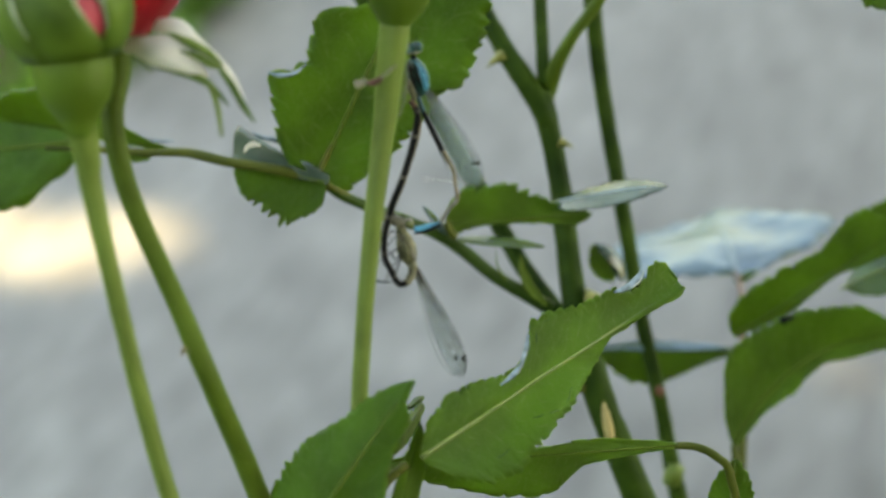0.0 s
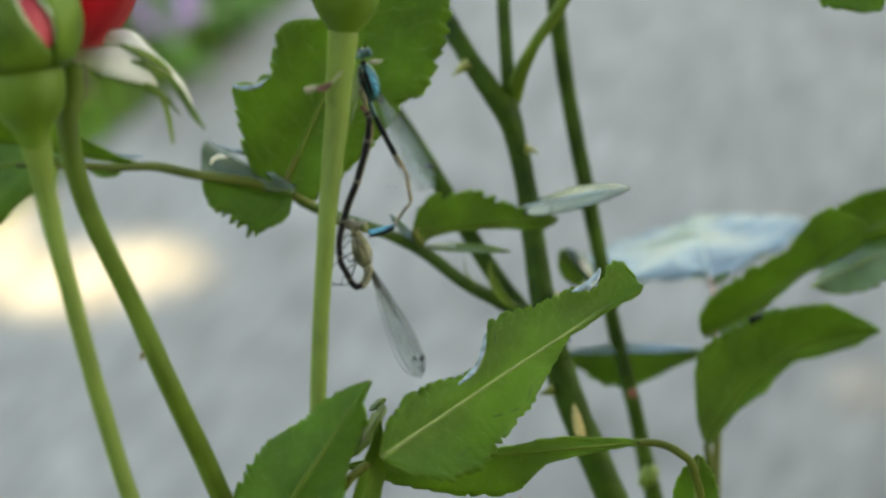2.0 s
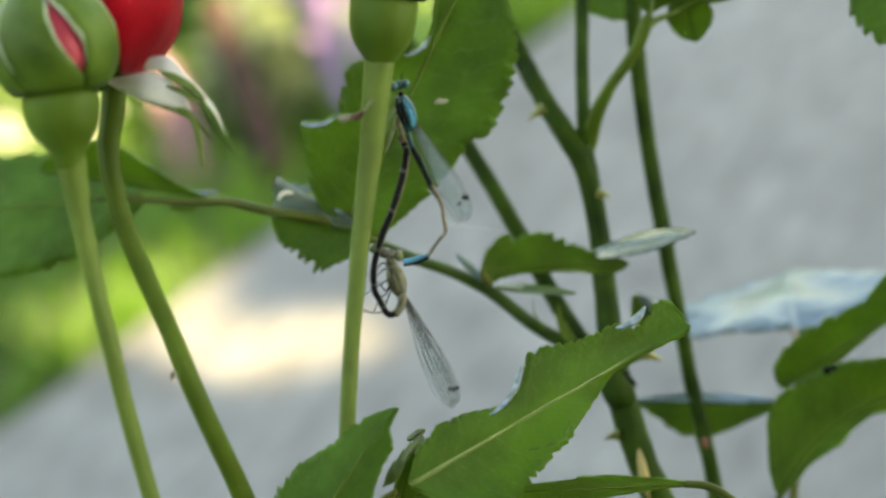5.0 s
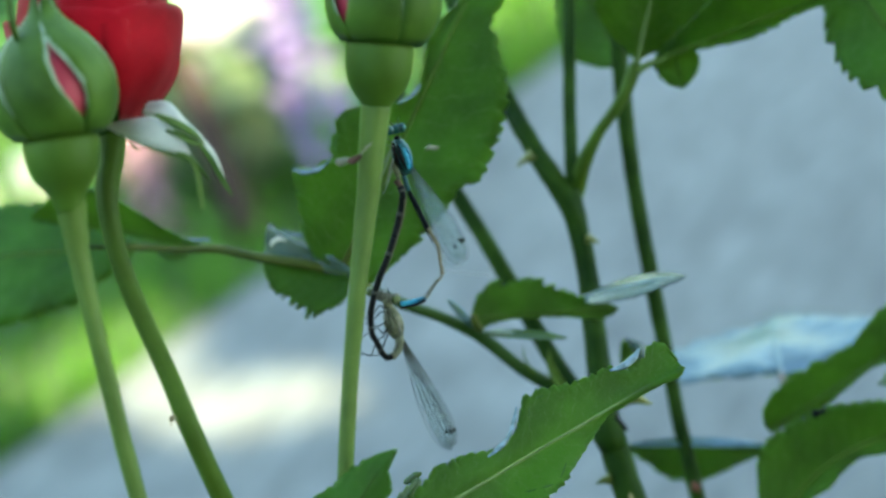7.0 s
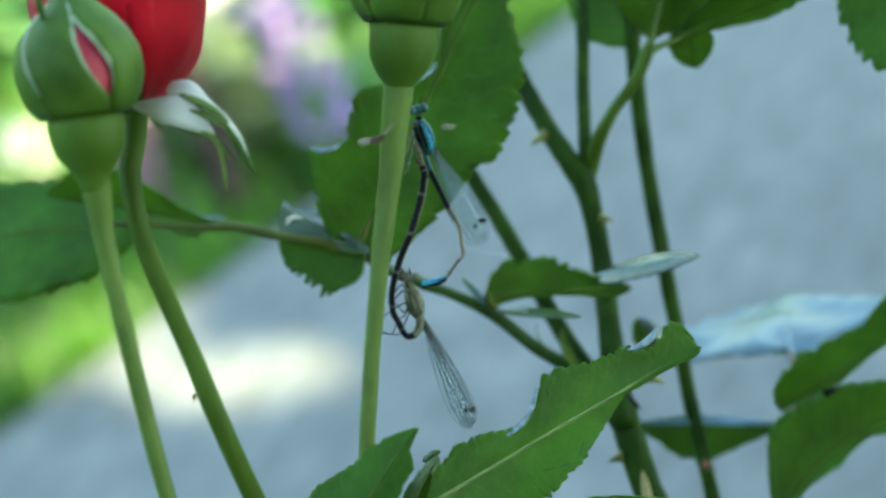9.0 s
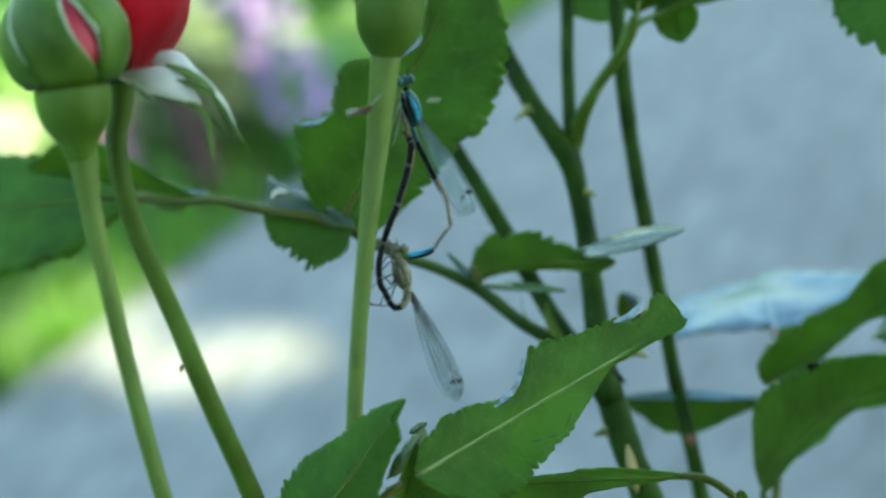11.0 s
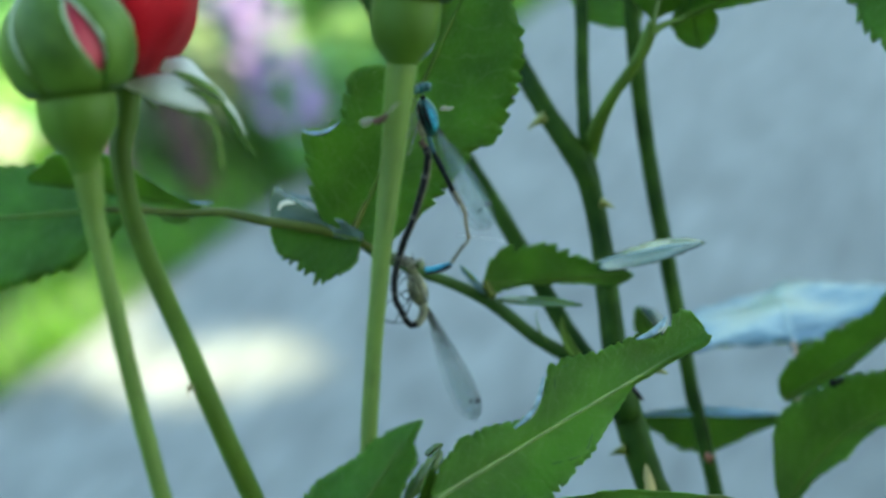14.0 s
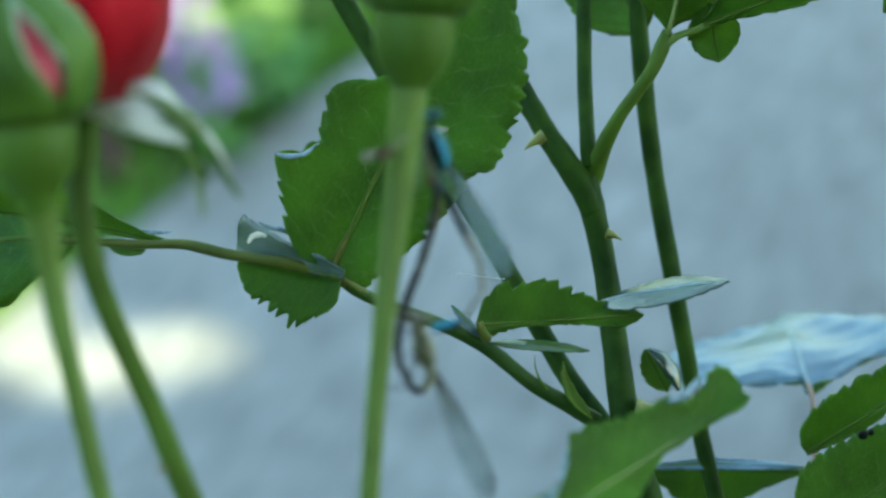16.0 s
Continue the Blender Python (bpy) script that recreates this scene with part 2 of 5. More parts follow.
# ---- mesh helpers ----
def part(name, bm, material, parent=None, label="", smooth=True):
    """Links a bmesh as one mesh object, under a thing or a part where one is given."""
    me = bpy.data.meshes.new(name)
    bm.to_mesh(me)
    bm.free()
    for mm in material if isinstance(material, (list, tuple)) else (material,):
        me.materials.append(mm)
    for p in me.polygons:
        p.use_smooth = smooth
    ob = new(name, me)
    if parent:
        ob.parent = parent
    if label:
        ob["label"] = label
    return ob


def thing(name, label, category, group=""):
    return tagged(new(name), label, category, group)


def spline(points, n):
    """n + 1 places on a smooth curve through the points."""
    p = [Vector(q) for q in points]
    p = [p[0] * 2 - p[1]] + p + [p[-1] * 2 - p[-2]]
    out, spans = [], len(p) - 3
    for i in range(n + 1):
        u = i / n * spans
        k = min(int(u), spans - 1)
        u -= k
        a, b, c, d = p[k : k + 4]
        out.append(0.5 * (2 * b + (c - a) * u + (2 * a - 5 * b + 4 * c - d) * u * u + (3 * b - 3 * c + d - a) * u**3))
    return out


def tube(bm, points, radii, n=24, sides=12, rough=0.0, seed=0):
    """A swept round stem; radii are spread evenly along it."""
    path = spline(points, n)
    rings, side = [], None
    for i, q in enumerate(path):
        ahead = (path[min(i + 1, n)] - path[max(i - 1, 0)]).normalized()
        if side is None:
            side = ahead.orthogonal().normalized()
        side = (side - ahead * side.dot(ahead)).normalized()
        other = ahead.cross(side)
        u = i / n * (len(radii) - 1)
        k = min(int(u), max(len(radii) - 2, 0))
        r = radii[k] + (radii[min(k + 1, len(radii) - 1)] - radii[k]) * (u - k)
        ring = []
        for j in range(sides):
            a = 2 * math.pi * j / sides
            w = 1 + rough * noise.noise(Vector((i * 0.5 + seed, 2 * math.cos(a), 2 * math.sin(a))))
            ring.append(bm.verts.new(q + (side * math.cos(a) + other * math.sin(a)) * r * w))
        rings.append(ring)
    for a, b in zip(rings, rings[1:]):
        for j in range(sides):
            bm.faces.new((a[j], a[(j + 1) % sides], b[(j + 1) % sides], b[j]))
    bm.faces.new(rings[0][::-1])
    bm.faces.new(rings[-1])
    return bm


def stem(name, parent, points, radii, material, label="", n=40, rough=0.08, seed=0):
    return part(name, tube(bmesh.new(), points, radii, n, 14, rough, seed), material, parent, label)


def frame_of(axis, face):
    """Along, across and out for a thing that grows along axis and faces face."""
    a = Vector(axis).normalized()
    f = Vector(face)
    f = (f - a * f.dot(a)).normalized()
    return a, a.cross(f), f


def lathe(bm, foot, axis, profile, sides=28, rib=0.0, ribs=5):
    """A turned body: profile rows are (height, radius)."""
    a, s, f = frame_of(axis, Vector(axis).orthogonal())
    rings = []
    for h, r in profile:
        rings.append([bm.verts.new(Vector(foot) + a * h + (s * math.cos(t) + f * math.sin(t)) * r * (1 + rib * math.cos(ribs * t)))
                      for t in (2 * math.pi * j / sides for j in range(sides))])
    for p, q in zip(rings, rings[1:]):
        for j in range(sides):
            bm.faces.new((p[j], p[(j + 1) % sides], q[(j + 1) % sides], q[j]))
    bm.faces.new(rings[0][::-1])
    bm.faces.new(rings[-1])
    return bm


def shell(bm, grid, thick, material_back=0):
    """Closes a grid of (place, normal) into a thin solid sheet; the back takes another material slot."""
    rows, cols = len(grid), len(grid[0])
    front = [[bm.verts.new(p + n * thick / 2) for p, n in row] for row in grid]
    back = [[bm.verts.new(p - n * thick / 2) for p, n in row] for row in grid]
    for i in range(rows - 1):
        for j in range(cols - 1):
            bm.faces.new((front[i][j], front[i][j + 1], front[i + 1][j + 1], front[i + 1][j]))
            bm.faces.new((back[i][j], back[i + 1][j], back[i + 1][j + 1], back[i][j + 1])).material_index = material_back
    for i in range(rows - 1):
        bm.faces.new((front[i][0], front[i + 1][0], back[i + 1][0], back[i][0]))
        bm.faces.new((front[i][-1], back[i][-1], back[i + 1][-1], front[i + 1][-1]))
    for j in range(cols - 1):
        bm.faces.new((front[0][j], back[0][j], back[0][j + 1], front[0][j + 1]))
        bm.faces.new((front[-1][j], front[-1][j + 1], back[-1][j + 1], back[-1][j]))
    return front, back


def normals(places):
    """Grid of places to grid of (place, normal)."""
    r, c = len(places), len(places[0])
    out = []
    for i in range(r):
        row = []
        for j in range(c):
            u = places[i][min(j + 1, c - 1)] - places[i][max(j - 1, 0)]
            v = places[min(i + 1, r - 1)][j] - places[max(i - 1, 0)][j]
            n = u.cross(v)
            row.append((places[i][j], n.normalized() if n.length > 1e-14 else Vector((0, 0, 1))))
        out.append(row)
    return out


def leaf(parent, base, tip, width, face, bow=0.0, fold=0.0, twist=(0, 0), teeth=9, side_bow=0.0, full=0.42, wave=0.05, seed=0,
         label="", name="leaf", point=0.8, under=False, rib=None, shape=(), tooth=0.085, skin=None, trails=()):
    """A toothed rose leaflet from base to tip. face: the way its upper side looks; bow: rise of the midrib over its length;
    fold: degrees by which the halves rise; twist: degrees of turn at base and tip;
    point: how slender the tip is; under: the lower side is the one that looks along face; shape: rows of (place along the
    midrib, half-width on one side, on the other) in units of width, for a torn or lopsided leaflet."""
    unit = width
    if shape:
        width = unit * max(p + q for _, p, q in shape)
    base, tip = Vector(base), Vector(tip)
    length = (tip - base).length
    a, s, f = frame_of(tip - base, face)
    rows, half = teeth * 8, 6
    rng = random.Random(seed)
    cut = [rng.choice((0.35, 0.7, 1.0, 1.3, 1.7)) * rng.uniform(0.8, 1.2) for _ in range(4 * teeth)]
    jog = [rng.uniform(-0.28, 0.28) for _ in range(4 * teeth)]
    spine, places, uvs = [], [], []
    for i in range(rows + 1):
        t = i / rows
        w = (t**0.62) * ((1 - t) ** point) / ((full**0.62) * ((1 - full) ** point))
        mid = base + a * (length * t) + f * (bow * length * 4 * t * (1 - t)) + s * (side_bow * length * 4 * t * (1 - t))
        turn = Matrix.Rotation(radians(twist[0] + (twist[1] - twist[0]) * t * t), 3, a)
        ss, ff = turn @ s, turn @ f
        spine.append(mid)
        row, uvrow = [], []
        for (t0, *near), (t1, *far) in zip(shape, shape[1:]):
            if t0 <= t <= t1:
                sides = [p + (q - p) * (t - t0) / (t1 - t0) for p, q in zip(near, far)]
        for j in range(-half, half + 1):
            x = j / half
            k = t * teeth + (0.35 if j < 0 else 0)
            k = max(0.0, k + jog[int(k) + (2 * teeth if j < 0 else 0)] * math.sin((k - int(k)) * math.pi))
            saw = k - int(k)
            deep = cut[int(k) + (2 * teeth if j < 0 else 0)]
            gap = (1 - saw / 0.78) ** 1.3 if saw < 0.78 else (saw - 0.78) / 0.22
            notch = 1 - tooth * 0.95 * deep * gap * abs(x) ** 3
            reach = width / 2 * max(w, 0.015) * notch
            if shape:
                reach = unit * sides[0 if x > 0 else 1] * notch
            ang = radians(fold)
            up = abs(x) * reach * math.sin(ang) + wave * width * noise.noise(Vector((t * 3.2 + seed * 7.3, x * 1.3, seed)))
            up += 0.012 * width * math.cos(2 * math.pi * (t * 8 - abs(x) * 2.1)) * abs(x)
            row.append(mid + ss * (x * reach * math.cos(ang)) + ff * up + a * ((0 if shape else abs(x) * 0.06 * length * notch * (1 - t)) + (1 - gap) * min(deep, 1.2) * tooth * 2.0 * length / teeth * abs(x) ** 3 * min(1.0, 8 * t * (1 - t))))
            uvrow.append((x, t * length / max(width, 1e-4) * 0.75))
        places.append(row)
        uvs.append(uvrow)
    bm = bmesh.new()
    front, back = shell(bm, normals(places), 0.0003, 1)
    layer = bm.loops.layers.uv.new("leaf")
    where = {}
    for sheet in (front, back):
        for i, row in enumerate(sheet):
            for j, v in enumerate(row):
                where[v] = uvs[i][j]
    for face_ in bm.faces:
        for loop in face_.loops:
            loop[layer].uv = where[loop.vert]
    top = skin or M_TOP
    ob = part(name, bm, (M_UNDER, top) if under else (top, M_UNDER), parent, label)
    blade_rib = tube(bmesh.new(), [row[half] for row in places[:: max(1, rows // 14)]], [0.0005 * (width / 0.025) ** 0.5, 0.0004 * (width / 0.025) ** 0.5, 0.0003, 0.00015], 36, 8)
    part("midrib", blade_rib, rib or M_RIB, ob)
    for trail in trails:
        line = spline([places[int(t * rows)][half + round(x * half)] for t, x in trail], 24)
        part("trail", tube(bmesh.new(), line, [0.00006, 0.00016, 0.00014, 0.00006], 24, 6), M_TRAIL, ob, "pale winding scar on the leaf skin")
    return ob


def strip(name, parent, points, widths, material, label="", face=(0.2, -1, 0.5), hollow=0.25):
    """A narrow cupped sheet that follows a curve: a sepal, or a margin that is rolled over."""
    pts = spline(points, 20)
    grid = []
    for i, q in enumerate(pts):
        ahead = (pts[min(i + 1, 20)] - pts[max(i - 1, 0)]).normalized()
        side = ahead.cross(Vector(face)).normalized()
        out = side.cross(ahead)
        u = i / 20 * (len(widths) - 1)
        m = min(int(u), len(widths) - 2)
        w = widths[m] + (widths[m + 1] - widths[m]) * (u - m)
        grid.append([q + side * (x * w) + out * (hollow * w * (1 - x * x)) for x in (-1, -0.5, 0, 0.5, 1)])
    bm = bmesh.new()
    shell(bm, normals(grid), 0.0004)
    return part(name, bm, material, parent, label)


def thorn(parent, foot, way, size=0.004, material=None):
    foot, way = Vector(foot), Vector(way).normalized()
    drop = Vector((0, 0, -0.18)) * size
    part("thorn", tube(bmesh.new(), [foot - way * size * 0.2, foot + way * size * 0.45, foot + way * size + drop],
                       [size * 0.46, size * 0.2, size * 0.02], 10, 8), material or M_THORN, parent)


def bristles(parent, path, radii, count, seed):
    """Fine glandular hairs along a young stem."""
    rng = random.Random(seed)
    pts = spline(path, 60)
    bm = bmesh.new()
    for _ in range(count):
        k = rng.randrange(2, 58)
        u = k / 60 * (len(path) - 1)
        r = radii[int(u)] + (radii[int(u) + 1] - radii[int(u)]) * (u - int(u))
        ahead = (pts[k + 1] - pts[k - 1]).normalized()
        out = (Matrix.Rotation(rng.uniform(0, 6.28), 3, ahead) @ ahead.orthogonal()).normalized()
        q = pts[k] + ahead * rng.uniform(-0.0008, 0.0008) + out * r * 0.92
        tall = rng.uniform(0.0002, 0.00042)
        tube(bm, [q, q + out * tall * 0.5, q + out * tall], [0.00008, 0.00005, 0.00006], 2, 4)
    tagged(part("bristles", bm, M_YOUNG, parent), kind="stuff")


# ---- ground ----
def ground_sheet():
    bm = bmesh.new()
    bmesh.ops.create_grid(bm, x_segments=40, y_segments=40, size=300)
    return tagged(part("ground", bm, M_SOIL), "dark soil under mown green grass", "ground", kind="structure")


EDGE, ALONG = Vector((-0.359, 1.327, 0)), Vector((0.525, 0.851, 0))
ACROSS = Vector((0.851, -0.525, 0))


def paved_path():
    """A low slab with a rounded edge; its far edge runs past the roses."""
    bm = bmesh.new()
    prof = [(0, -0.03), (0.0, 0.002), (0.003, 0.005), (0.01, 0.006), (0.2, 0.006), (0.4, 0.006), (0.6, 0.006), (0.79, 0.006), (0.797, 0.005), (0.8, 0.002), (0.8, -0.03)]
    rings = []
    for k in range(41):
        o = EDGE + ALONG * (-10 + k * 0.5)
        rings.append([bm.verts.new(o + ACROSS * (x + 0.006 * noise.noise(Vector((k * 3.1, x, 0)))) + Vector((0, 0, z))) for x, z in prof])
    for p, q in zip(rings, rings[1:]):
        for j in range(len(prof) - 1):
            bm.faces.new((p[j], q[j], q[j + 1], p[j + 1]))
    bmesh.ops.recalc_face_normals(bm, faces=bm.faces)
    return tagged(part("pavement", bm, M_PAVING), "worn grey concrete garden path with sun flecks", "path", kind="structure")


def lawn():
    rng = random.Random(4)
    v, f = [], []
    for _ in range(26000):
        u, w = rng.uniform(-1.2, 3.2), rng.random() ** 1.6 * 1.7 + 0.004
        p = EDGE + ALONG * u - ACROSS * w
        h, b, lean = rng.uniform(0.02, 0.06), rng.uniform(0.0012, 0.0028), rng.uniform(0, 0.03)
        d = rng.uniform(0, 6.28)
        sx, sy, lx, ly = math.cos(d) * b, math.sin(d) * b, -math.sin(d) * lean, math.cos(d) * lean
        k = len(v)
        v += [(p.x - sx, p.y - sy, 0), (p.x + sx, p.y + sy, 0), (p.x + sx * 0.7 + lx * 0.4, p.y + sy * 0.7 + ly * 0.4, h * 0.6),
              (p.x - sx * 0.7 + lx * 0.4, p.y - sy * 0.7 + ly * 0.4, h * 0.6), (p.x + lx, p.y + ly, h)]
        f += [(k, k + 1, k + 2, k + 3), (k + 3, k + 2, k + 4)]
    me = bpy.data.meshes.new("grass")
    me.from_pydata(v, [], f)
    me.materials.append(M_GRASS)
    return tagged(new("grass", me), "green lawn grass beside the path", "grass", kind="stuff")


ground_sheet()
paved_path()
lawn()

# ---- the tree that shades the place ----
GAPS = [(-0.241, 1.371, 0.011), (-0.213, 1.387, 0.024), (-0.180, 1.404, 0.032), (-0.147, 1.422, 0.029), (-0.114, 1.443, 0.014), (-0.442, 1.81, 0.1), (-0.47, 1.75, 0.07), (-0.5, 1.95, 0.06), (-0.278, 2.2, 0.11), (-0.2, 2.3, 0.12),
        (-0.131, 2.03, 0.035), (-0.05, 2.4, 0.06), (-0.36, 2.4, 0.08)]

LIT = [((-0.3304, 1.4330, 0.02), 0.032), ((-0.3062, 1.4540, 0.02), 0.036), ((-0.2818, 1.4781, 0.02), 0.038), ((-0.2569, 1.5037, 0.02), 0.032),
       ((-0.4012, 1.8417, -0.0140), 0.06), ((-0.4087, 1.8976, 0.0016), 0.05), ((-0.2603, 2.0830, 0.0494), 0.09), ((-0.1141, 1.7512, 0.1326), 0.012), ((-0.0646, 1.8382, 0.1104), 0.03), ((-0.2195, 1.7952, 0.1079), 0.024),
       ((0.0675, 2.1569, 0.02), 0.016), ((0.0839, 2.0797, 0.02), 0.008), ((0.1068, 2.1888, 0.02), 0.025), ((-0.0274, 2.1263, 0.02), 0.04), ((0.0303, 2.2223, 0.02), 0.05)]
for place, wide in LIT:
    foot = Vector(place) - SUN * (place[2] / SUN.z)
    GAPS.append((foot.x, foot.y, wide))

dapple = random.Random(17)
for _ in range(30):
    x, y, wide = dapple.uniform(-0.75, 0.15), dapple.uniform(1.85, 2.9), dapple.uniform(0.008, 0.028)
    if (Vector((x, y, 0)) - EDGE).dot(ACROSS) < -0.06 - wide:
        GAPS.append((x, y, wide))


def shade_tree():
    tree = thing("tree", "leafy garden tree shading the roses and path", "tree")
    centre = Vector((0, 1.1, 0.3)) + SUN * 5.2
    foot = Vector((centre.x + 0.6, centre.y - 1.0, 0))
    stem("trunk", tree, [foot, foot + Vector((-0.1, 0.1, 1.6)), foot + Vector((-0.2, 0.35, 3.2)), centre], [0.2, 0.16, 0.13, 0.06], M_BARK, n=16)
    rng = random.Random(9)
    for k in range(7):
        a = k * 0.9
        q = centre + Vector((math.cos(a) * 2.2, math.sin(a) * 2.2, rng.uniform(-0.2, 0.6)))
        stem("limb", tree, [foot + Vector((-0.2, 0.3, 2.9)), (foot + Vector((-0.2, 0.3, 3.4)) + q) / 2, q], [0.08, 0.05, 0.015], M_BARK, n=10)
    v, f = [], []
    while len(v) < 4 * 30000:
        d = Vector((rng.gauss(0, 1), rng.gauss(0, 1), rng.gauss(0, 1))).normalized() * rng.random() ** 0.4
        c = centre + Vector((d.x * 3.1, d.y * 3.1, d.z * 1.3))
        size = rng.uniform(0.04, 0.065)
        t = Matrix.Rotation(rng.uniform(0, 6.28), 3, (0, 0, 1)) @ Matrix.Rotation(rng.gauss(0, 0.5), 3, (1, 0, 0))
        low = c - SUN * (c.z / SUN.z)
        if any(math.hypot(low.x - x, (low.y - y) * 0.86) < r + size * 0.6 for x, y, r in GAPS):
            continue
        b = len(v)
        v += [tuple(c + t @ Vector(p) * size) for p in ((-1.2, 0, 0), (0, -0.8, 0.15), (1.2, 0, 0), (0, 0.8, 0.15))]
        f.append((b, b + 1, b + 2, b + 3))
    me = bpy.data.meshes.new("crown")
    me.from_pydata(v, [], f)
    me.materials.append(M_CROWN)
    ob = new("crown", me)
    ob.parent = tree
    tagged(ob, kind="stuff")


shade_tree()


def hedge():
    """Closes the garden behind the camera; an added, unseen screen that holds back frontal sky light."""
    t = thing("hedge", "unseen dark green hedge, added to dim light from the front", "hedge")
    bm = bmesh.new()
    bmesh.ops.create_cube(bm, size=1, matrix=Matrix.Translation((0, -3.7, 1.45)) @ Matrix.Diagonal((13, 0.7, 2.9, 1)))
    part("core", bm, M_HERB, t)
    rng = random.Random(31)
    v, f = [], []
    for _ in range(14000):
        c = Vector((rng.uniform(-6.6, 6.6), -3.33 + rng.gauss(0, 0.04), rng.uniform(0, 3.0)))
        m = Matrix.Rotation(rng.uniform(0, 6.28), 3, "Y") @ Matrix.Rotation(rng.gauss(0, 0.5), 3, "X")
        b, z = len(v), rng.uniform(0.03, 0.06)
        v += [tuple(c + m @ Vector(p) * z) for p in ((-1.2, 0, 0), (0, 0.12, -0.7), (1.2, 0, 0), (0, 0.12, 0.7))]
        f.append((b, b + 1, b + 2, b + 3))
    me = bpy.data.meshes.new("foliage")
    me.from_pydata(v, [], f)
    me.materials.append(M_HERB)
    ob = new("foliage", me)
    ob.parent = t
    tagged(ob, kind="stuff")


hedge()

# ---- the roses ----
SHOOTS = "shoots of the rose bush"


def bud(parent, foot, axis, hip_r, hip_h, body_r, body_h, turn, slit=-1, swirl=0.0, urn=()):
    """A rose bud: urn-shaped hip, closed petals, five sepals with pale margins that leave slits."""
    foot, axis = Vector(foot), Vector(axis).normalized()
    prof = urn or [(-0.2, 0.34), (-0.14, 0.39), (-0.06, 0.425), (0.02, 0.46), (0.1, 0.54), (0.18, 0.645), (0.26, 0.745), (0.34, 0.83), (0.42, 0.893), (0.52, 0.945), (0.64, 0.98), (0.8, 1.0), (1.0, 0.97)]
    part("rose_hip", lathe(bmesh.new(), foot, axis, [(h * hip_h, r * hip_r) for h, r in prof]), M_HIP, parent, "smooth pale green hip")
    neck = foot + axis * hip_h * 0.95
    body = [(0, 0.67), (0.03, 0.75), (0.075, 0.83), (0.14, 0.91), (0.23, 0.97), (0.32, 1.0), (0.41, 0.99), (0.5, 0.955), (0.59, 0.88), (0.66, 0.79), (0.72, 0.69), (0.77, 0.6), (0.835, 0.44), (0.9, 0.3), (0.95, 0.21), (1.0, 0.16)]

    def at_height(h):
        for (h0, r0), (h1, r1) in zip(body, body[1:]):
            if h <= h1:
                return r0 + (r1 - r0) * (h - h0) / (h1 - h0)
        return 0.16

    part("bud_core", lathe(bmesh.new(), neck, axis, [(h * body_h, r * body_r * 0.95) for h, r in body], 32, 0.015, 7), M_PINK, parent, "tightly closed deep pink petals")
    a, s, f = frame_of(axis, (0, -1, 0.5))
    for k in range(5):
        mid = radians(turn + 72 * k)
        grid, trims = [], ([], [])
        rows = 22
        for i in range(rows + 1):
            h = i / rows * 1.3
            half = radians(37.5) * (1 if h < 0.92 else max(0.05, (1.3 - h) / 0.38))
            wide = radians(14) * math.sin(min(1.0, max(0.0, (h - 0.1) / 0.72)) ** 0.8 * math.pi)
            ends = (half - (wide if k == (slit + 1) % 5 and slit >= 0 else 0), half - (wide if k == slit else 0))
            r = body_r * (at_height(min(h, 1)) + 0.04) * (0.97 if k % 2 else 1.0)
            row = []
            for j in range(9):
                x = j / 4 - 1
                ang = mid + radians(swirl) * h + x * max(ends[0] if x < 0 else ends[1], 0.01)
                puff = 1 + 0.03 * (1 - x * x) + 0.012 * math.cos(x * 9 + k)
                p = neck + a * (h * body_h) + (s * math.cos(ang) + f * math.sin(ang)) * max(r * puff * (1 if h < 1 else 1 - 2.2 * (h - 1)), 0.0004)
                row.append(p)
            grid.append(row)
            trims[0].append(row[0])
            trims[1].append(row[-1])
        bm = bmesh.new()
        shell(bm, normals(grid), 0.0005)
        se = part("sepal", bm, M_SEPAL, parent)
        for tr in trims:
            part("margin", tube(bmesh.new(), tr[3:-4], [0.00012, 0.00036, 0.0004, 0.0003, 0.00012], 20, 6, 0.5, k), M_EDGE, se)


def rose_bud_front():
    t = thing("rose_bud", "closed rose bud with green sepals showing a red petal stripe", "rose bud", SHOOTS)
    path = [(-0.0565, 0.2564, 0.8147), (-0.0561, 0.2557, 0.8127), (-0.0556, 0.2544, 0.8092), (-0.0551, 0.2530, 0.8056), (-0.0530, 0.2486, 0.7963), (-0.0496, 0.2426, 0.7821), (-0.0454, 0.2361, 0.7671), (-0.0401, 0.2298, 0.7506), (-0.0346, 0.2203, 0.7150), (-0.005, 0.25, 0.35), (0.03, 0.3, 0.0)]
    stem("stem", t, path, [0.0021, 0.00216, 0.00182, 0.00152, 0.00132, 0.00128, 0.00127, 0.0013, 0.0014, 0.0018, 0.0022], M_YOUNG, "pale green young stem", seed=1)
    bristles(t, path[2:8], [0.00182, 0.00152, 0.00132, 0.00128, 0.00127, 0.0013], 170, 3)
    part("sepal_tip", tube(bmesh.new(), [(-0.0622, 0.2617, 0.8345), (-0.0626, 0.2616, 0.8375), (-0.0632, 0.2631, 0.8402), (-0.0634, 0.2654, 0.8442)], [0.00024, 0.00055, 0.00047, 0.00016], 16, 8), M_SEPAL, t)
    bud(t, (-0.0564, 0.2560, 0.8139), Vector((-0.0595, 0.2673, 0.8370)) - Vector((-0.0561, 0.2551, 0.8119)), 0.0054, 0.0093, 0.0083, 0.01793, 9, 0, 48)


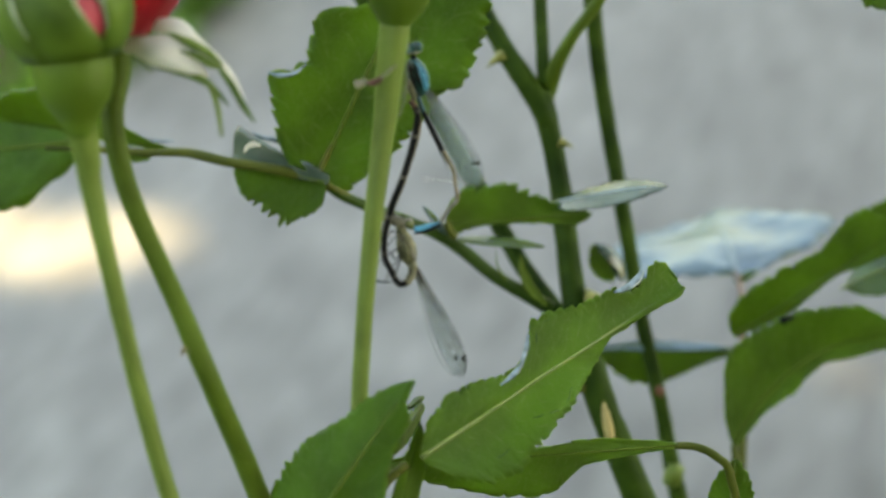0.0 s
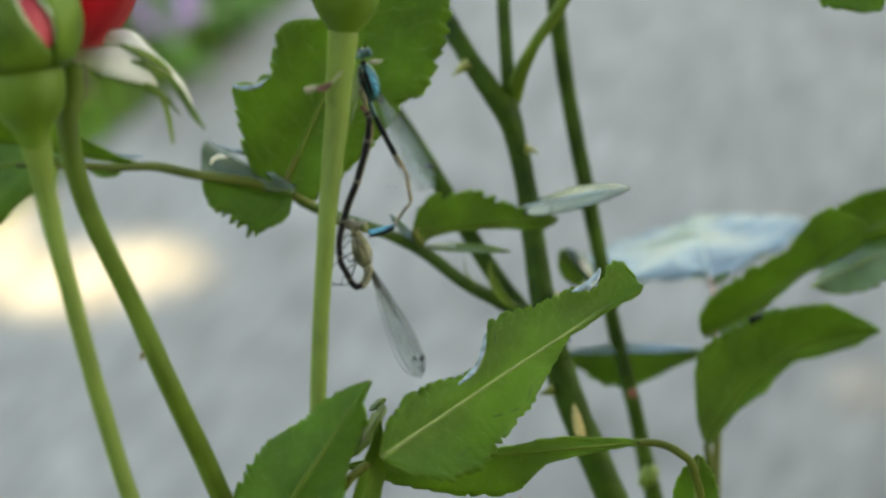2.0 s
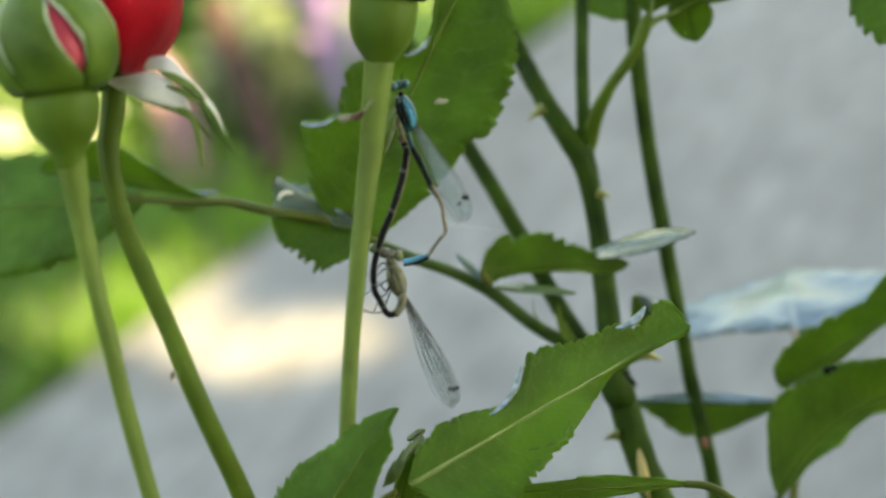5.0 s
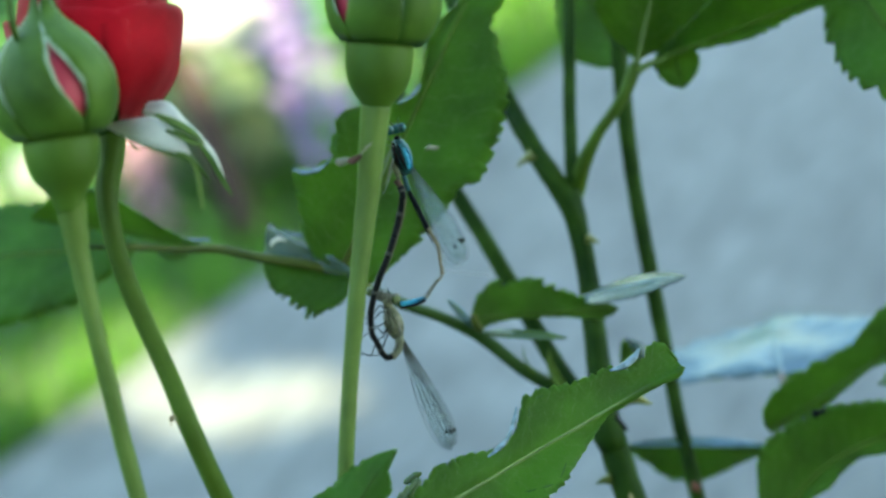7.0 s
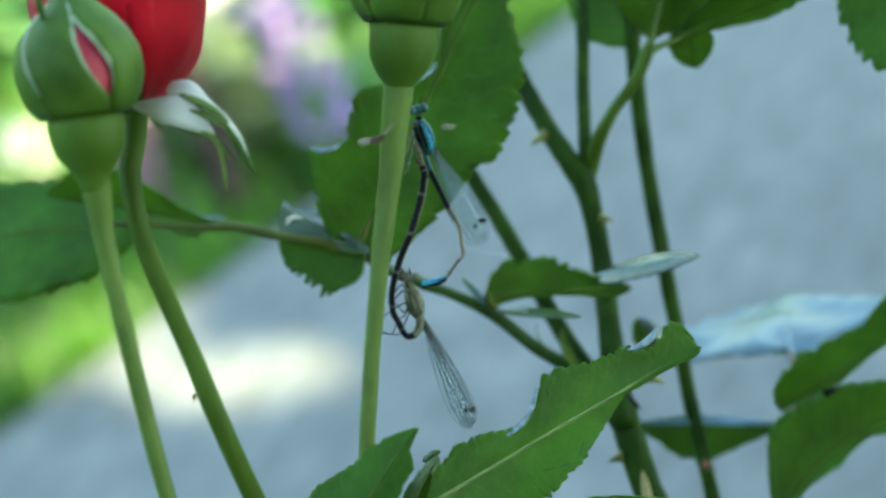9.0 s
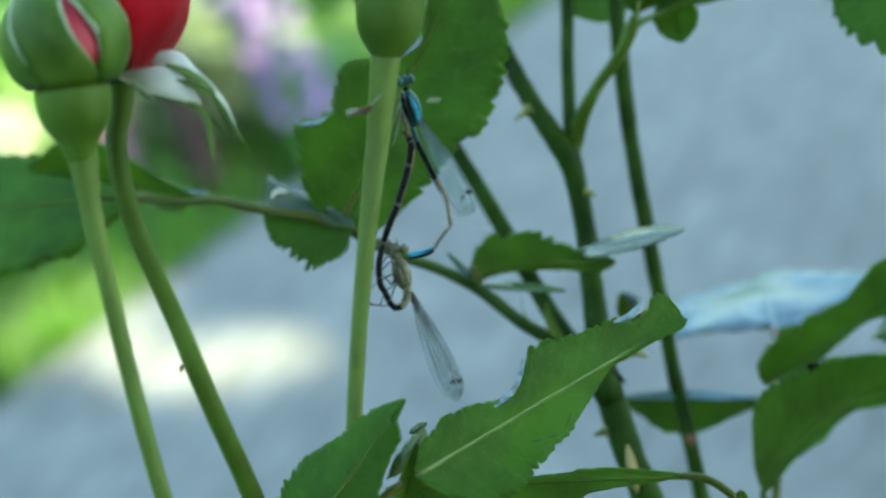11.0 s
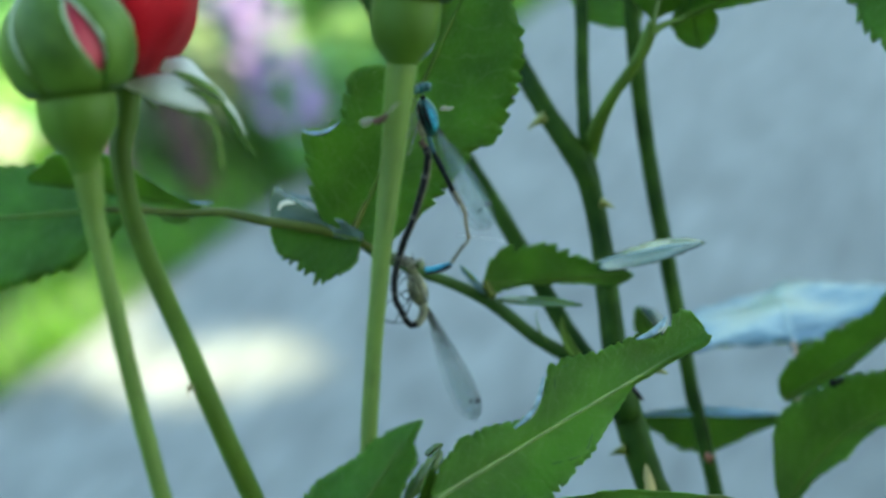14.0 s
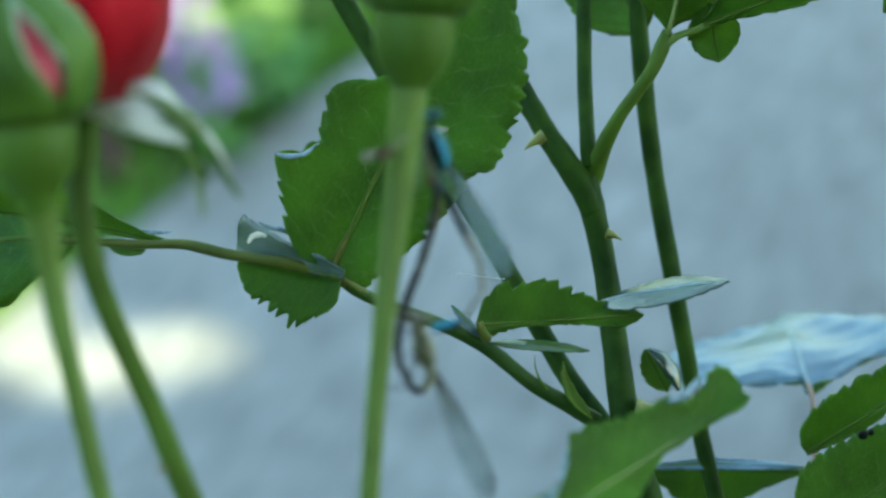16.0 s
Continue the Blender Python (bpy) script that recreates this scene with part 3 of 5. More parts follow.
def rose_bud_middle():
    t = thing("rose_bud", "rose bud on a straight stem that carries two damselflies", "rose bud", SHOOTS)
    path = [(-0.0136, 0.2750, 0.8199), (-0.0143, 0.2716, 0.8132), (-0.0153, 0.2670, 0.8045), (-0.0165, 0.2615, 0.7953), (-0.0177, 0.2547, 0.7830), (-0.0184, 0.2483, 0.7713), (-0.0190, 0.2419, 0.7566), (-0.0194, 0.2285, 0.7185), (0.0, 0.27, 0.35), (0.04, 0.29, 0.0)]
    stem("stem", t, path, [0.00225, 0.00197, 0.00162, 0.00134, 0.00121, 0.00115, 0.0012, 0.00148, 0.00198, 0.00231], M_YOUNG, "pale green young stem", seed=2)
    bristles(t, path[:7], [0.00225, 0.00197, 0.00162, 0.00134, 0.00121, 0.00115, 0.0012], 190, 5)
    bud(t, (-0.0136, 0.2747, 0.8195), Vector((-0.0126, 0.2803, 0.8308)) - Vector((-0.0136, 0.2745, 0.8191)), 0.005, 0.0094, 0.0079, 0.01807, 27, 1, 10,
        ((-0.1, 0.35), (-0.04, 0.44), (0.02, 0.51), (0.1, 0.63), (0.19, 0.755), (0.28, 0.85), (0.38, 0.92), (0.5, 0.97), (0.64, 0.995), (0.85, 1.0), (1.0, 0.97)))


def petal(parent, centre, axis, r, turn, half, h0, h1, flare, seed, lift=0.0):
    """One cupped petal: part of a globe round axis, with a wavy rolled rim."""
    a, s, f = frame_of(axis, Vector(axis).orthogonal())
    grid = []
    for i in range(17):
        u = i / 16
        phi = h0 + (h1 - h0) * u
        row = []
        for j in range(17):
            x = j / 8 - 1
            ang = radians(turn) + x * radians(half) * (0.55 + 0.45 * math.sin(min(1, u * 1.5) * math.pi / 2))
            wob = 1 + 0.055 * noise.noise(Vector((seed * 3.7, x * 2, u * 2.5))) + flare * max(0, u - 0.72) ** 1.5 * 3
            rad = r * wob * math.cos(phi) ** (1.2 if phi < 0 else 1) * (1 - 0.08 * u)
            p = Vector(centre) + (s * math.cos(ang) + f * math.sin(ang)) * rad + a * (r * 1.12 * math.sin(phi) + lift * u - 0.12 * r * x * x * u)
            row.append(p)
        grid.append(row)
    bm = bmesh.new()
    shell(bm, normals(grid), 0.0004)
    return part("petal", bm, M_PETAL, parent)


def rose_flower():
    t = thing("rose_flower", "half-open deep red rose with a pale reflexed sepal", "rose", SHOOTS)
    path = [(-0.0522, 0.2740, 0.8174), (-0.0524, 0.2706, 0.8136), (-0.0529, 0.2659, 0.8077), (-0.0503, 0.2605, 0.7986), (-0.0444, 0.2537, 0.7869), (-0.0398, 0.2481, 0.7774), (-0.0338, 0.2461, 0.7606), (-0.0273, 0.2416, 0.7428), (-0.0205, 0.2341, 0.7171), (0.0, 0.26, 0.35), (0.035, 0.31, 0.0)]
    stem("stem", t, path, [0.00205, 0.00185, 0.0016, 0.00148, 0.00146, 0.0015, 0.00155, 0.0017, 0.0020, 0.00228, 0.00244], M_SHOOT, "darker green flower stem", seed=3)
    bristles(t, path[:8], [0.00205, 0.00185, 0.0016, 0.00148, 0.00146, 0.0015, 0.00155, 0.0017], 120, 8)
    c, axis = Vector((-0.0551, 0.2807, 0.8284)), Vector((-0.0560, 0.2909, 0.8524)) - Vector((-0.0524, 0.2717, 0.8187))
    r = 0.0134
    part("rose_hip", lathe(bmesh.new(), (-0.0527, 0.2728, 0.8154), axis, [(0, 0.00220), (0.00325, 0.00325), (0.00488, 0.00374)]), M_CANE, t)
    k = 0
    for ring, (rr, n, half, low, high, fl) in enumerate(((1.0, 5, 45, -1.1, 0.17, 0.14), (0.88, 5, 46, -1.1, 0.5, 0.05), (0.72, 4, 55, -1.0, 0.78, 0.1), (0.55, 4, 60, -0.9, 0.95, 0.15), (0.36, 3, 75, -0.9, 1.1, 0.05))):
        for i in range(n):
            petal(t, c, axis, r * rr * (1 - 0.015 * (i % 2)), 25 + ring * 31 + i * 360 / n, half, low, high, fl, k, 0.0015 * ring)
            k += 1
    # sepals: one broad and pale with frilled lobes, the others bent under the flower
    def sepal(points, widths, material, label=""):
        return strip("sepal", t, points, widths, material, label, (0.2, -0.75, 0.85))

    broad = "pale papery sepal turned back"
    sepal([(-0.0522, 0.2693, 0.8186), (-0.0494, 0.2674, 0.8192), (-0.0463, 0.2654, 0.8198), (-0.0433, 0.2639, 0.8192), (-0.0409, 0.2627, 0.8181), (-0.0400, 0.2622, 0.8173)], [0.0004, 0.0014, 0.0024, 0.0019, 0.0008, 0.0003], M_DRY, broad)
    sepal([(-0.0468, 0.2706, 0.8208), (-0.0438, 0.2678, 0.8220), (-0.0412, 0.2654, 0.8208), (-0.0384, 0.2634, 0.8194)], [0.0011, 0.00125, 0.0009, 0.00055], M_DRY, broad)
    sepal([(-0.0392, 0.2640, 0.8201), (-0.0366, 0.2617, 0.8178), (-0.0350, 0.2593, 0.8153), (-0.0336, 0.2576, 0.8135)], [0.0005, 0.00046, 0.00026, 0.00005], M_DRY)
    # green lobes and margins of the reflexed sepals
    sepal([(-0.0447, 0.2658, 0.8221), (-0.0422, 0.2646, 0.8215), (-0.0397, 0.2635, 0.8206), (-0.0377, 0.2624, 0.8193)], [0.0001, 0.0006, 0.0005, 0.0001], M_YOUNG, "light green sepal lobe")
    sepal([(-0.0433, 0.2645, 0.8202), (-0.0411, 0.2636, 0.8199), (-0.0392, 0.2627, 0.8192), (-0.0378, 0.2623, 0.8190)], [0.00008, 0.00045, 0.0005, 0.0001], M_YOUNG, "light green sepal lobe")
    sepal([(-0.0381, 0.2622, 0.8189), (-0.0366, 0.2607, 0.8173), (-0.0348, 0.2585, 0.8150), (-0.0334, 0.2571, 0.8135)], [0.0003, 0.00044, 0.0004, 0.00006], M_SEPAL)
    sepal([(-0.0502, 0.2665, 0.8186), (-0.0462, 0.2637, 0.8181), (-0.0420, 0.2620, 0.8176), (-0.0399, 0.2614, 0.8170)], [0.00006, 0.00012, 0.00022, 0.0003], M_SEPAL)
    sepal([(-0.0420, 0.2626, 0.8182), (-0.0396, 0.2614, 0.8170), (-0.0387, 0.2600, 0.8155), (-0.0382, 0.2584, 0.8138), (-0.0378, 0.2566, 0.8116)], [0.0002, 0.00042, 0.00034, 0.0003, 0.00012], M_YOUNG, "pale green drooping tail of the sepal")
    sepal([(-0.0398, 0.2620, 0.8170), (-0.0385, 0.2609, 0.8161), (-0.0373, 0.2600, 0.8149), (-0.0368, 0.2596, 0.8145)], [0.0003, 0.00028, 0.00012, 0.00004], M_SEPAL)
    sepal([(-0.0490, 0.2653, 0.8186), (-0.0481, 0.2643, 0.8179), (-0.0476, 0.2640, 0.8176), (-0.0471, 0.2637, 0.8175)], [0.00006, 0.00014, 0.00012, 0.00004], M_SEPAL)
    sepal([(-0.0564, 0.2816, 0.8139), (-0.0607, 0.2848, 0.8094), (-0.0648, 0.2857, 0.8051)], [0.00163, 0.00179, 0.00016], M_SEPAL)


def main_cane():
    """The thick cane with its fork, side branch and leaf sprays."""
    t = thing("rose_cane", "thick dark green rose cane with forks and thorns", "rose cane", SHOOTS)
    stem("cane", t, [(0.0194, 0.3451, 0.7672), (0.0204, 0.3419, 0.7638), (0.0225, 0.3354, 0.7555), (0.0240, 0.3250, 0.7446), (0.0252, 0.3180, 0.7367), (0.0271, 0.3122, 0.7307), (0.0304, 0.3062, 0.7225), (0.0340, 0.3017, 0.7150), (0.0409, 0.2924, 0.6971), (0.0478, 0.2749, 0.6578), (0.055, 0.28, 0.35), (0.05, 0.3, 0.0)],
         [0.0021, 0.00206, 0.00196, 0.0022, 0.00242, 0.00268, 0.00275, 0.00285, 0.00307, 0.00338, 0.00381, 0.00444], M_CANE, seed=11, n=80)
    stem("branch", t, [(0.0206, 0.3407, 0.7630), (0.0187, 0.3436, 0.7665), (0.0159, 0.3467, 0.7698), (0.0133, 0.3506, 0.7725), (0.0106, 0.3548, 0.7757), (0.0087, 0.3589, 0.7778), (0.0042, 0.3660, 0.7838), (-0.0028, 0.3765, 0.7938), (-0.0154, 0.3959, 0.8139)], [0.0018, 0.00215, 0.002, 0.00185, 0.00183, 0.0018, 0.0018, 0.0017], M_CANE, seed=12, n=64)
    stem("branch", t, [(0.0202, 0.3458, 0.7688), (0.0198, 0.3484, 0.7722), (0.0197, 0.3555, 0.7782), (0.0198, 0.3648, 0.7880), (0.0202, 0.3823, 0.8096)], [0.00148, 0.00127, 0.00127, 0.00116], M_CANE, seed=13)
    stem("branch", t, [(0.0205, 0.3447, 0.7635), (0.0209, 0.3458, 0.7675), (0.0221, 0.3455, 0.7734), (0.0243, 0.3454, 0.7789), (0.0270, 0.3464, 0.7828), (0.0291, 0.3472, 0.7862), (0.0305, 0.3487, 0.7893), (0.0314, 0.3498, 0.7919)], [0.0008, 0.0016, 0.0014, 0.0011, 0.00108, 0.00112, 0.0013, 0.0008], M_SHOOT, "light green side shoot", seed=14)
    stem("branch", t, [(0.0260, 0.3162, 0.7317), (0.0215, 0.3227, 0.7348), (0.0159, 0.3303, 0.7399), (0.0101, 0.3382, 0.7475), (0.0037, 0.3465, 0.7557), (-0.0018, 0.3536, 0.7620), (-0.0106, 0.3644, 0.7726), (-0.0218, 0.3775, 0.7870), (-0.0356, 0.3945, 0.8062)],
         [0.00233, 0.00190, 0.00169, 0.00169, 0.00159, 0.00159, 0.00180, 0.00180, 0.00169], M_CANE, seed=15, n=60)
    part("scar", lathe(bmesh.new(), (0.0303, 0.3028, 0.7227), Vector((0.0312, 0.3012, 0.7201)) - Vector((0.0299, 0.3045, 0.7256)), [(-0.0045, 0.00015), (-0.0025, 0.00075), (0, 0.00095), (0.0025, 0.0008), (0.0045, 0.00015)], 12), M_SCAR, t, "pale dry scar in the bark")
    thorn(t, (0.0120, 0.3491, 0.7724), (-0.0022, -0.0010, -0.0008), 0.0030)
    thorn(t, (0.0278, 0.3174, 0.7394), Vector((0.0345, 0.3155, 0.7400)) - Vector((0.0273, 0.3175, 0.7396)), 0.0062)
    thorn(t, (0.0272, 0.3133, 0.7365), Vector((0.0290, 0.3128, 0.7356)) - Vector((0.0262, 0.3145, 0.7366)), 0.0026, M_BLACK)
    thorn(t, (0.0256, 0.3079, 0.7275), Vector((0.0237, 0.3077, 0.7272)) - Vector((0.0262, 0.3080, 0.7277)), 0.0025, M_TWIG)
    thorn(t, (0.0228, 0.3364, 0.7618), Vector((0.0244, 0.3354, 0.7619)) - Vector((0.0223, 0.3365, 0.7620)), 0.0022)
    part("stipule", tube(bmesh.new(), [(0.0123, 0.3201, 0.7426), (0.0111, 0.3210, 0.7440), (0.0104, 0.3221, 0.7456), (0.0103, 0.3231, 0.7473)], [0.0003, 0.00022, 0.00012, 0.00004], 14, 6), M_SHOOT, t, "fine green stipule")
    part("node", lathe(bmesh.new(), (0.0256, 0.3130, 0.7344), Vector((0.0252, 0.3180, 0.7367)) - Vector((0.0304, 0.3062, 0.7225)), [(-0.00350, 0.00227), (-0.00124, 0.00288), (0.00041, 0.00319), (0.00206, 0.00278), (0.00412, 0.00206)], 16, 0.05, 3), M_CANE, t, "swollen knobby node")
    leaf(t, (0.0333, 0.3277, 0.7368), (0.0296, 0.3315, 0.7427), 0.0052, (-0.1, -1, 0.45), bow=0.03, fold=6, teeth=6, seed=22, under=True, rib=M_RIB_DARK, tooth=0.12)
    strip("folded_half", t, [(0.0301, 0.3311, 0.7430), (0.0320, 0.3298, 0.7420), (0.0340, 0.3288, 0.7397), (0.0352, 0.3278, 0.7372)], [0.0003, 0.0012, 0.0015, 0.0004], M_SHEEN, "glossy folded half of the small leaf, blue sheen in its colour", (0.3, -0.6, 0.8))
    # leafy bract where the spray leaves the branch
    leaf(t, (0.0195, 0.3177, 0.7386), (0.0150, 0.3235, 0.7457), 0.0023, (0.5, -1, 0.2), bow=-0.08, fold=25, teeth=3, seed=21, rib=M_RIB_DARK, skin=M_SHOOT, side_bow=-0.1, point=1.1, name="bract", label="small yellow-green bract")
    return t


def leaf_spray():
    """The side spray: a thin arching stalk that carries toothed leaflets."""
    t = thing("rose_leaf_spray", "arching rose leaf stalk with toothed green leaflets", "rose leaves", SHOOTS)
    stem("stalk", t, [(0.0208, 0.3201, 0.7363), (0.0156, 0.3207, 0.7395), (0.0098, 0.3215, 0.7430), (0.0025, 0.3235, 0.7485), (-0.0047, 0.3227, 0.7532), (-0.0112, 0.3213, 0.7568), (-0.0177, 0.3201, 0.7608), (-0.0200, 0.3199, 0.7627)],
         [0.00144, 0.00134, 0.00124, 0.00124, 0.00103, 0.00103, 0.00095, 0.00093], M_STALK, "thin dark green stalk", n=56, seed=20)
    stem("stalk", t, [(-0.0170, 0.3202, 0.7604), (-0.0200, 0.3199, 0.7627), (-0.0226, 0.3198, 0.7645), (-0.0297, 0.3205, 0.7659), (-0.0379, 0.3228, 0.7660), (-0.0447, 0.3252, 0.7663), (-0.0516, 0.3268, 0.7653), (-0.0600, 0.3286, 0.7647), (-0.0696, 0.3304, 0.7639)],
         [0.00088, 0.00096, 0.00105, 0.00086, 0.00093, 0.00072, 0.00062, 0.00041], M_TWIG, "thin olive brown stalk", n=60, seed=23)
    # large upright leaflet behind the damselflies
    leaf(t, (-0.0223, 0.3186, 0.7656), (0.0082, 0.3519, 0.8217), 0.00010, (0.1, 1, -0.35), bow=-0.02, fold=-6, teeth=30, seed=1, rib=M_RIB_DARK, wave=0.05, tooth=0.075, label="broad toothed leaflet with a torn edge",
         shape=((0, 56, 60), (0.04, 92, 74), (0.096, 124, 90), (0.129, 139, 104), (0.173, 157, 116), (0.201, 128, 120), (0.241, 101, 125), (0.269, 118, 129), (0.301, 116, 131), (0.326, 124, 150), (0.346, 121, 160),
                (0.37, 110, 162), (0.434, 34, 160), (0.466, 20, 158), (0.53, 20, 151), (0.57, 33, 134), (0.61, 36, 122), (0.648, 35, 92), (0.667, 28, 86), (0.704, 16, 60), (0.772, 12, 61), (0.86, 20, 45), (1, 3, 3)))
    stem("stalk", t, [(-0.0226, 0.3196, 0.7640), (-0.0223, 0.3190, 0.7655), (-0.0212, 0.3200, 0.7680), (-0.0198, 0.3214, 0.7706)], [0.0008, 0.00075, 0.0006, 0.0004], M_TWIG, n=14)
    strip("torn_margin", t, [(-0.0309, 0.3251, 0.7824), (-0.0289, 0.3248, 0.7820), (-0.0265, 0.3250, 0.7823), (-0.0243, 0.3258, 0.7837)], [0.00010, 0.00040, 0.00030, 0.00010], M_GLINT, "torn leaf edge, pale glint in its colour", (0, -0.6, 0.8))
    strip("torn_margin", t, [(-0.0121, 0.3310, 0.7924), (-0.0105, 0.3314, 0.7931), (-0.0091, 0.3320, 0.7941), (-0.0081, 0.3328, 0.7954)], [0.00005, 0.00015, 0.00030, 0.00005], M_GLINT, "torn leaf edge, pale glint in its colour", (0, -0.6, 0.8))
    # drooping leaflet folded along the stalk: its lower half hangs, its upper half lies over
    leaf(t, (-0.0207, 0.3182, 0.7645), (-0.0365, 0.3229, 0.7649), 0.00010, (0.05, 1, -0.5), fold=-4, tooth=0.12, teeth=11, seed=2, rib=M_RIB_DARK, label="leaflet hanging from its stalk",
         shape=((0, 34, 4), (0.1, 62, 5), (0.2, 70, 5), (0.3, 82, 5), (0.39, 93, 5), (0.46, 79, 5), (0.56, 75, 4), (0.66, 66, 4), (0.8, 54, 4), (0.9, 42, 3), (1, 12, 2)))
    leaf(t, (-0.0204, 0.3167, 0.7659), (-0.0369, 0.3271, 0.7642), 0.00010, (0.15, -1, 0.12), bow=0.05, fold=-10, teeth=9, seed=3, rib=M_RIB_DARK, skin=M_SHEEN, wave=0.1, tooth=0.04, label="glossy curled leaflet with an eaten edge",
         shape=((0, 10, 2), (0.19, 30, 4), (0.39, 34, 4), (0.6, 46, 4), (0.84, 54, 4), (0.94, 62, 4), (1, 44, 3)))
    strip("curled_margin", t, [(-0.0259, 0.3239, 0.7638), (-0.0250, 0.3242, 0.7644), (-0.0241, 0.3245, 0.7649), (-0.0231, 0.3247, 0.7652)], [0.00030, 0.00080, 0.00060, 0.00010], M_GLINT, "turned-up leaf margin, pale glint in its colour", (0, -0.6, 0.8))
    strip("curled_margin", t, [(-0.0335, 0.3281, 0.7686), (-0.0317, 0.3276, 0.7679), (-0.0297, 0.3274, 0.7676), (-0.0281, 0.3269, 0.7667)], [0.00010, 0.00030, 0.00040, 0.00010], M_GLINT, "turned-up leaf margin, pale glint in its colour", (0, -0.6, 0.8))
    strip("hole_rim", t, [(-0.0349, 0.3191, 0.7703), (-0.0343, 0.3196, 0.7711), (-0.0333, 0.3198, 0.7714), (-0.0321, 0.3197, 0.7712)], [0.00010, 0.00034, 0.00038, 0.00010], M_DRY, "pale dry edge of an eaten hole")
    # leaf at the end of the stalk, and its partner
    leaf(t, (-0.0440, 0.3251, 0.7660), (-0.0816, 0.3399, 0.7645), 0.0001, (0, 1, 0.25), bow=0.02, fold=-6, teeth=12, seed=4, rib=M_RIB_DARK, tooth=0.05, label="leaflet lying along its stalk",
         shape=((0, 3, 3), (0.08, 8, 6), (0.18, 10, 12), (0.28, 10, 30), (0.38, 9, 60), (0.46, 8, 92), (0.6, 8, 112), (0.8, 8, 88), (1, 3, 5)))
    leaf(t, (-0.0636, 0.3446, 0.7562), (-0.1152, 0.3565, 0.7430), 0.00011, (0.1, -0.6, 0.95), bow=0.03, fold=-5, teeth=16, seed=5, rib=M_RIB_DARK, under=True, wave=0.06, tooth=0.05, label="broad leaflet at the end of the stalk",
         shape=((0, 15, 15), (0.1, 75, 60), (0.2, 115, 104), (0.35, 112, 130), (0.5, 115, 136), (0.7, 110, 116), (0.85, 60, 60), (1, 4, 4)))
    strip("curled_margin", t, [(-0.0545, 0.3340, 0.7641), (-0.0523, 0.3336, 0.7635), (-0.0500, 0.3335, 0.7634), (-0.0474, 0.3335, 0.7635)], [0.00010, 0.00030, 0.00030, 0.00010], M_GLINT, "turned-up leaf margin, pale glint in its colour", (0, -0.6, 0.8))
    leaf(t, (-0.0576, 0.3343, 0.7606), (-0.0514, 0.3312, 0.7615), 0.00261, (0.05, 1, -0.5), teeth=4, seed=12, rib=M_RIB_DARK)
    # leaflet that shows its dark underside, and a pale one lying flat behind it
    leaf(t, (0.0009, 0.3232, 0.7528), (0.0279, 0.3276, 0.7520), 0.00010, (0.1, 1, -0.45), bow=0.02, fold=4, tooth=0.14, teeth=14, seed=6, rib=M_RIB_DARK, label="leaflet showing its dark underside",
         shape=((0, 6, 10), (0.035, 42, 26), (0.12, 66, 15), (0.24, 67, 9), (0.33, 66, 8), (0.45, 70, 8), (0.56, 53, 9), (0.69, 34, 13), (0.84, 19, 20), (0.92, 14, 17), (1, 2, 2)))
    leaf(t, (0.0202, 0.3298, 0.7526), (0.0385, 0.3166, 0.7652), 0.00702, (0.05, -0.25, 1), bow=0.03, fold=-10, teeth=9, seed=9, rib=M_PALERIB, skin=M_SHEEN, full=0.6, tooth=0.06, label="slim pale leaflet lying flat")
    stem("stalk", t, [(0.0026, 0.3221, 0.7509), (0.0016, 0.3223, 0.7522), (0.0011, 0.3231, 0.7536)], [0.00082, 0.00072, 0.00062], M_TWIG, n=8)
    leaf(t, (0.0032, 0.3230, 0.7496), (0.0178, 0.3159, 0.7529), 0.0021, (0.1, -0.5, 1), bow=0.05, fold=-25, teeth=7, seed=7, rib=M_RIB_DARK, tooth=0.14, full=0.62)
    strip("curled_margin", t, [(0.0034, 0.3224, 0.7502), (0.0062, 0.3212, 0.7510), (0.0092, 0.3198, 0.7515), (0.0120, 0.3184, 0.7518)], [0.00008, 0.00028, 0.00024, 0.00006], M_EDGE, "pale turned-up leaf margin", (0, -0.6, 0.8))
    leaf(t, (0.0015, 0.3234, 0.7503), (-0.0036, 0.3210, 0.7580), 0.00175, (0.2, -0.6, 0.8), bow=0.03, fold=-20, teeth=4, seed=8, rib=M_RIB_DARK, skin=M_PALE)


def thin_cane():
    t = thing("rose_cane", "slender upright rose cane with a red blemish", "rose cane", SHOOTS)
    stem("cane", t, [(0.0275, 0.3852, 0.8142), (0.0294, 0.3697, 0.7882), (0.0305, 0.3631, 0.7770), (0.0324, 0.3553, 0.7639), (0.0351, 0.3462, 0.7504), (0.0382, 0.3379, 0.7365), (0.0411, 0.3302, 0.7234), (0.0441, 0.3228, 0.7129), (0.0462, 0.3173, 0.7036), (0.0504, 0.3063, 0.6850), (0.0551, 0.2857, 0.6464), (0.07, 0.3, 0.35), (0.065, 0.31, 0.0)],
         [0.00137, 0.00148, 0.00169, 0.00159, 0.00159, 0.00148, 0.00148, 0.00148, 0.00159, 0.00190, 0.00211, 0.00254, 0.00296], M_CANE, seed=31, n=90)
    part("blemish", lathe(bmesh.new(), (0.0434, 0.3208, 0.7163), Vector((0.0440, 0.3199, 0.7150)) - Vector((0.0429, 0.3216, 0.7177)), [(-0.00113, 0.00021), (0, 0.00093), (0.00113, 0.00021)], 10), M_RED, t, "dark red blemish")
    part("node_ring", lathe(bmesh.new(), (0.0467, 0.3141, 0.7012), Vector((0.02, 0, 0.1)), [(-0.002, 0.00159), (0, 0.00190), (0.002, 0.00159)], 14), M_YOUNG, t)


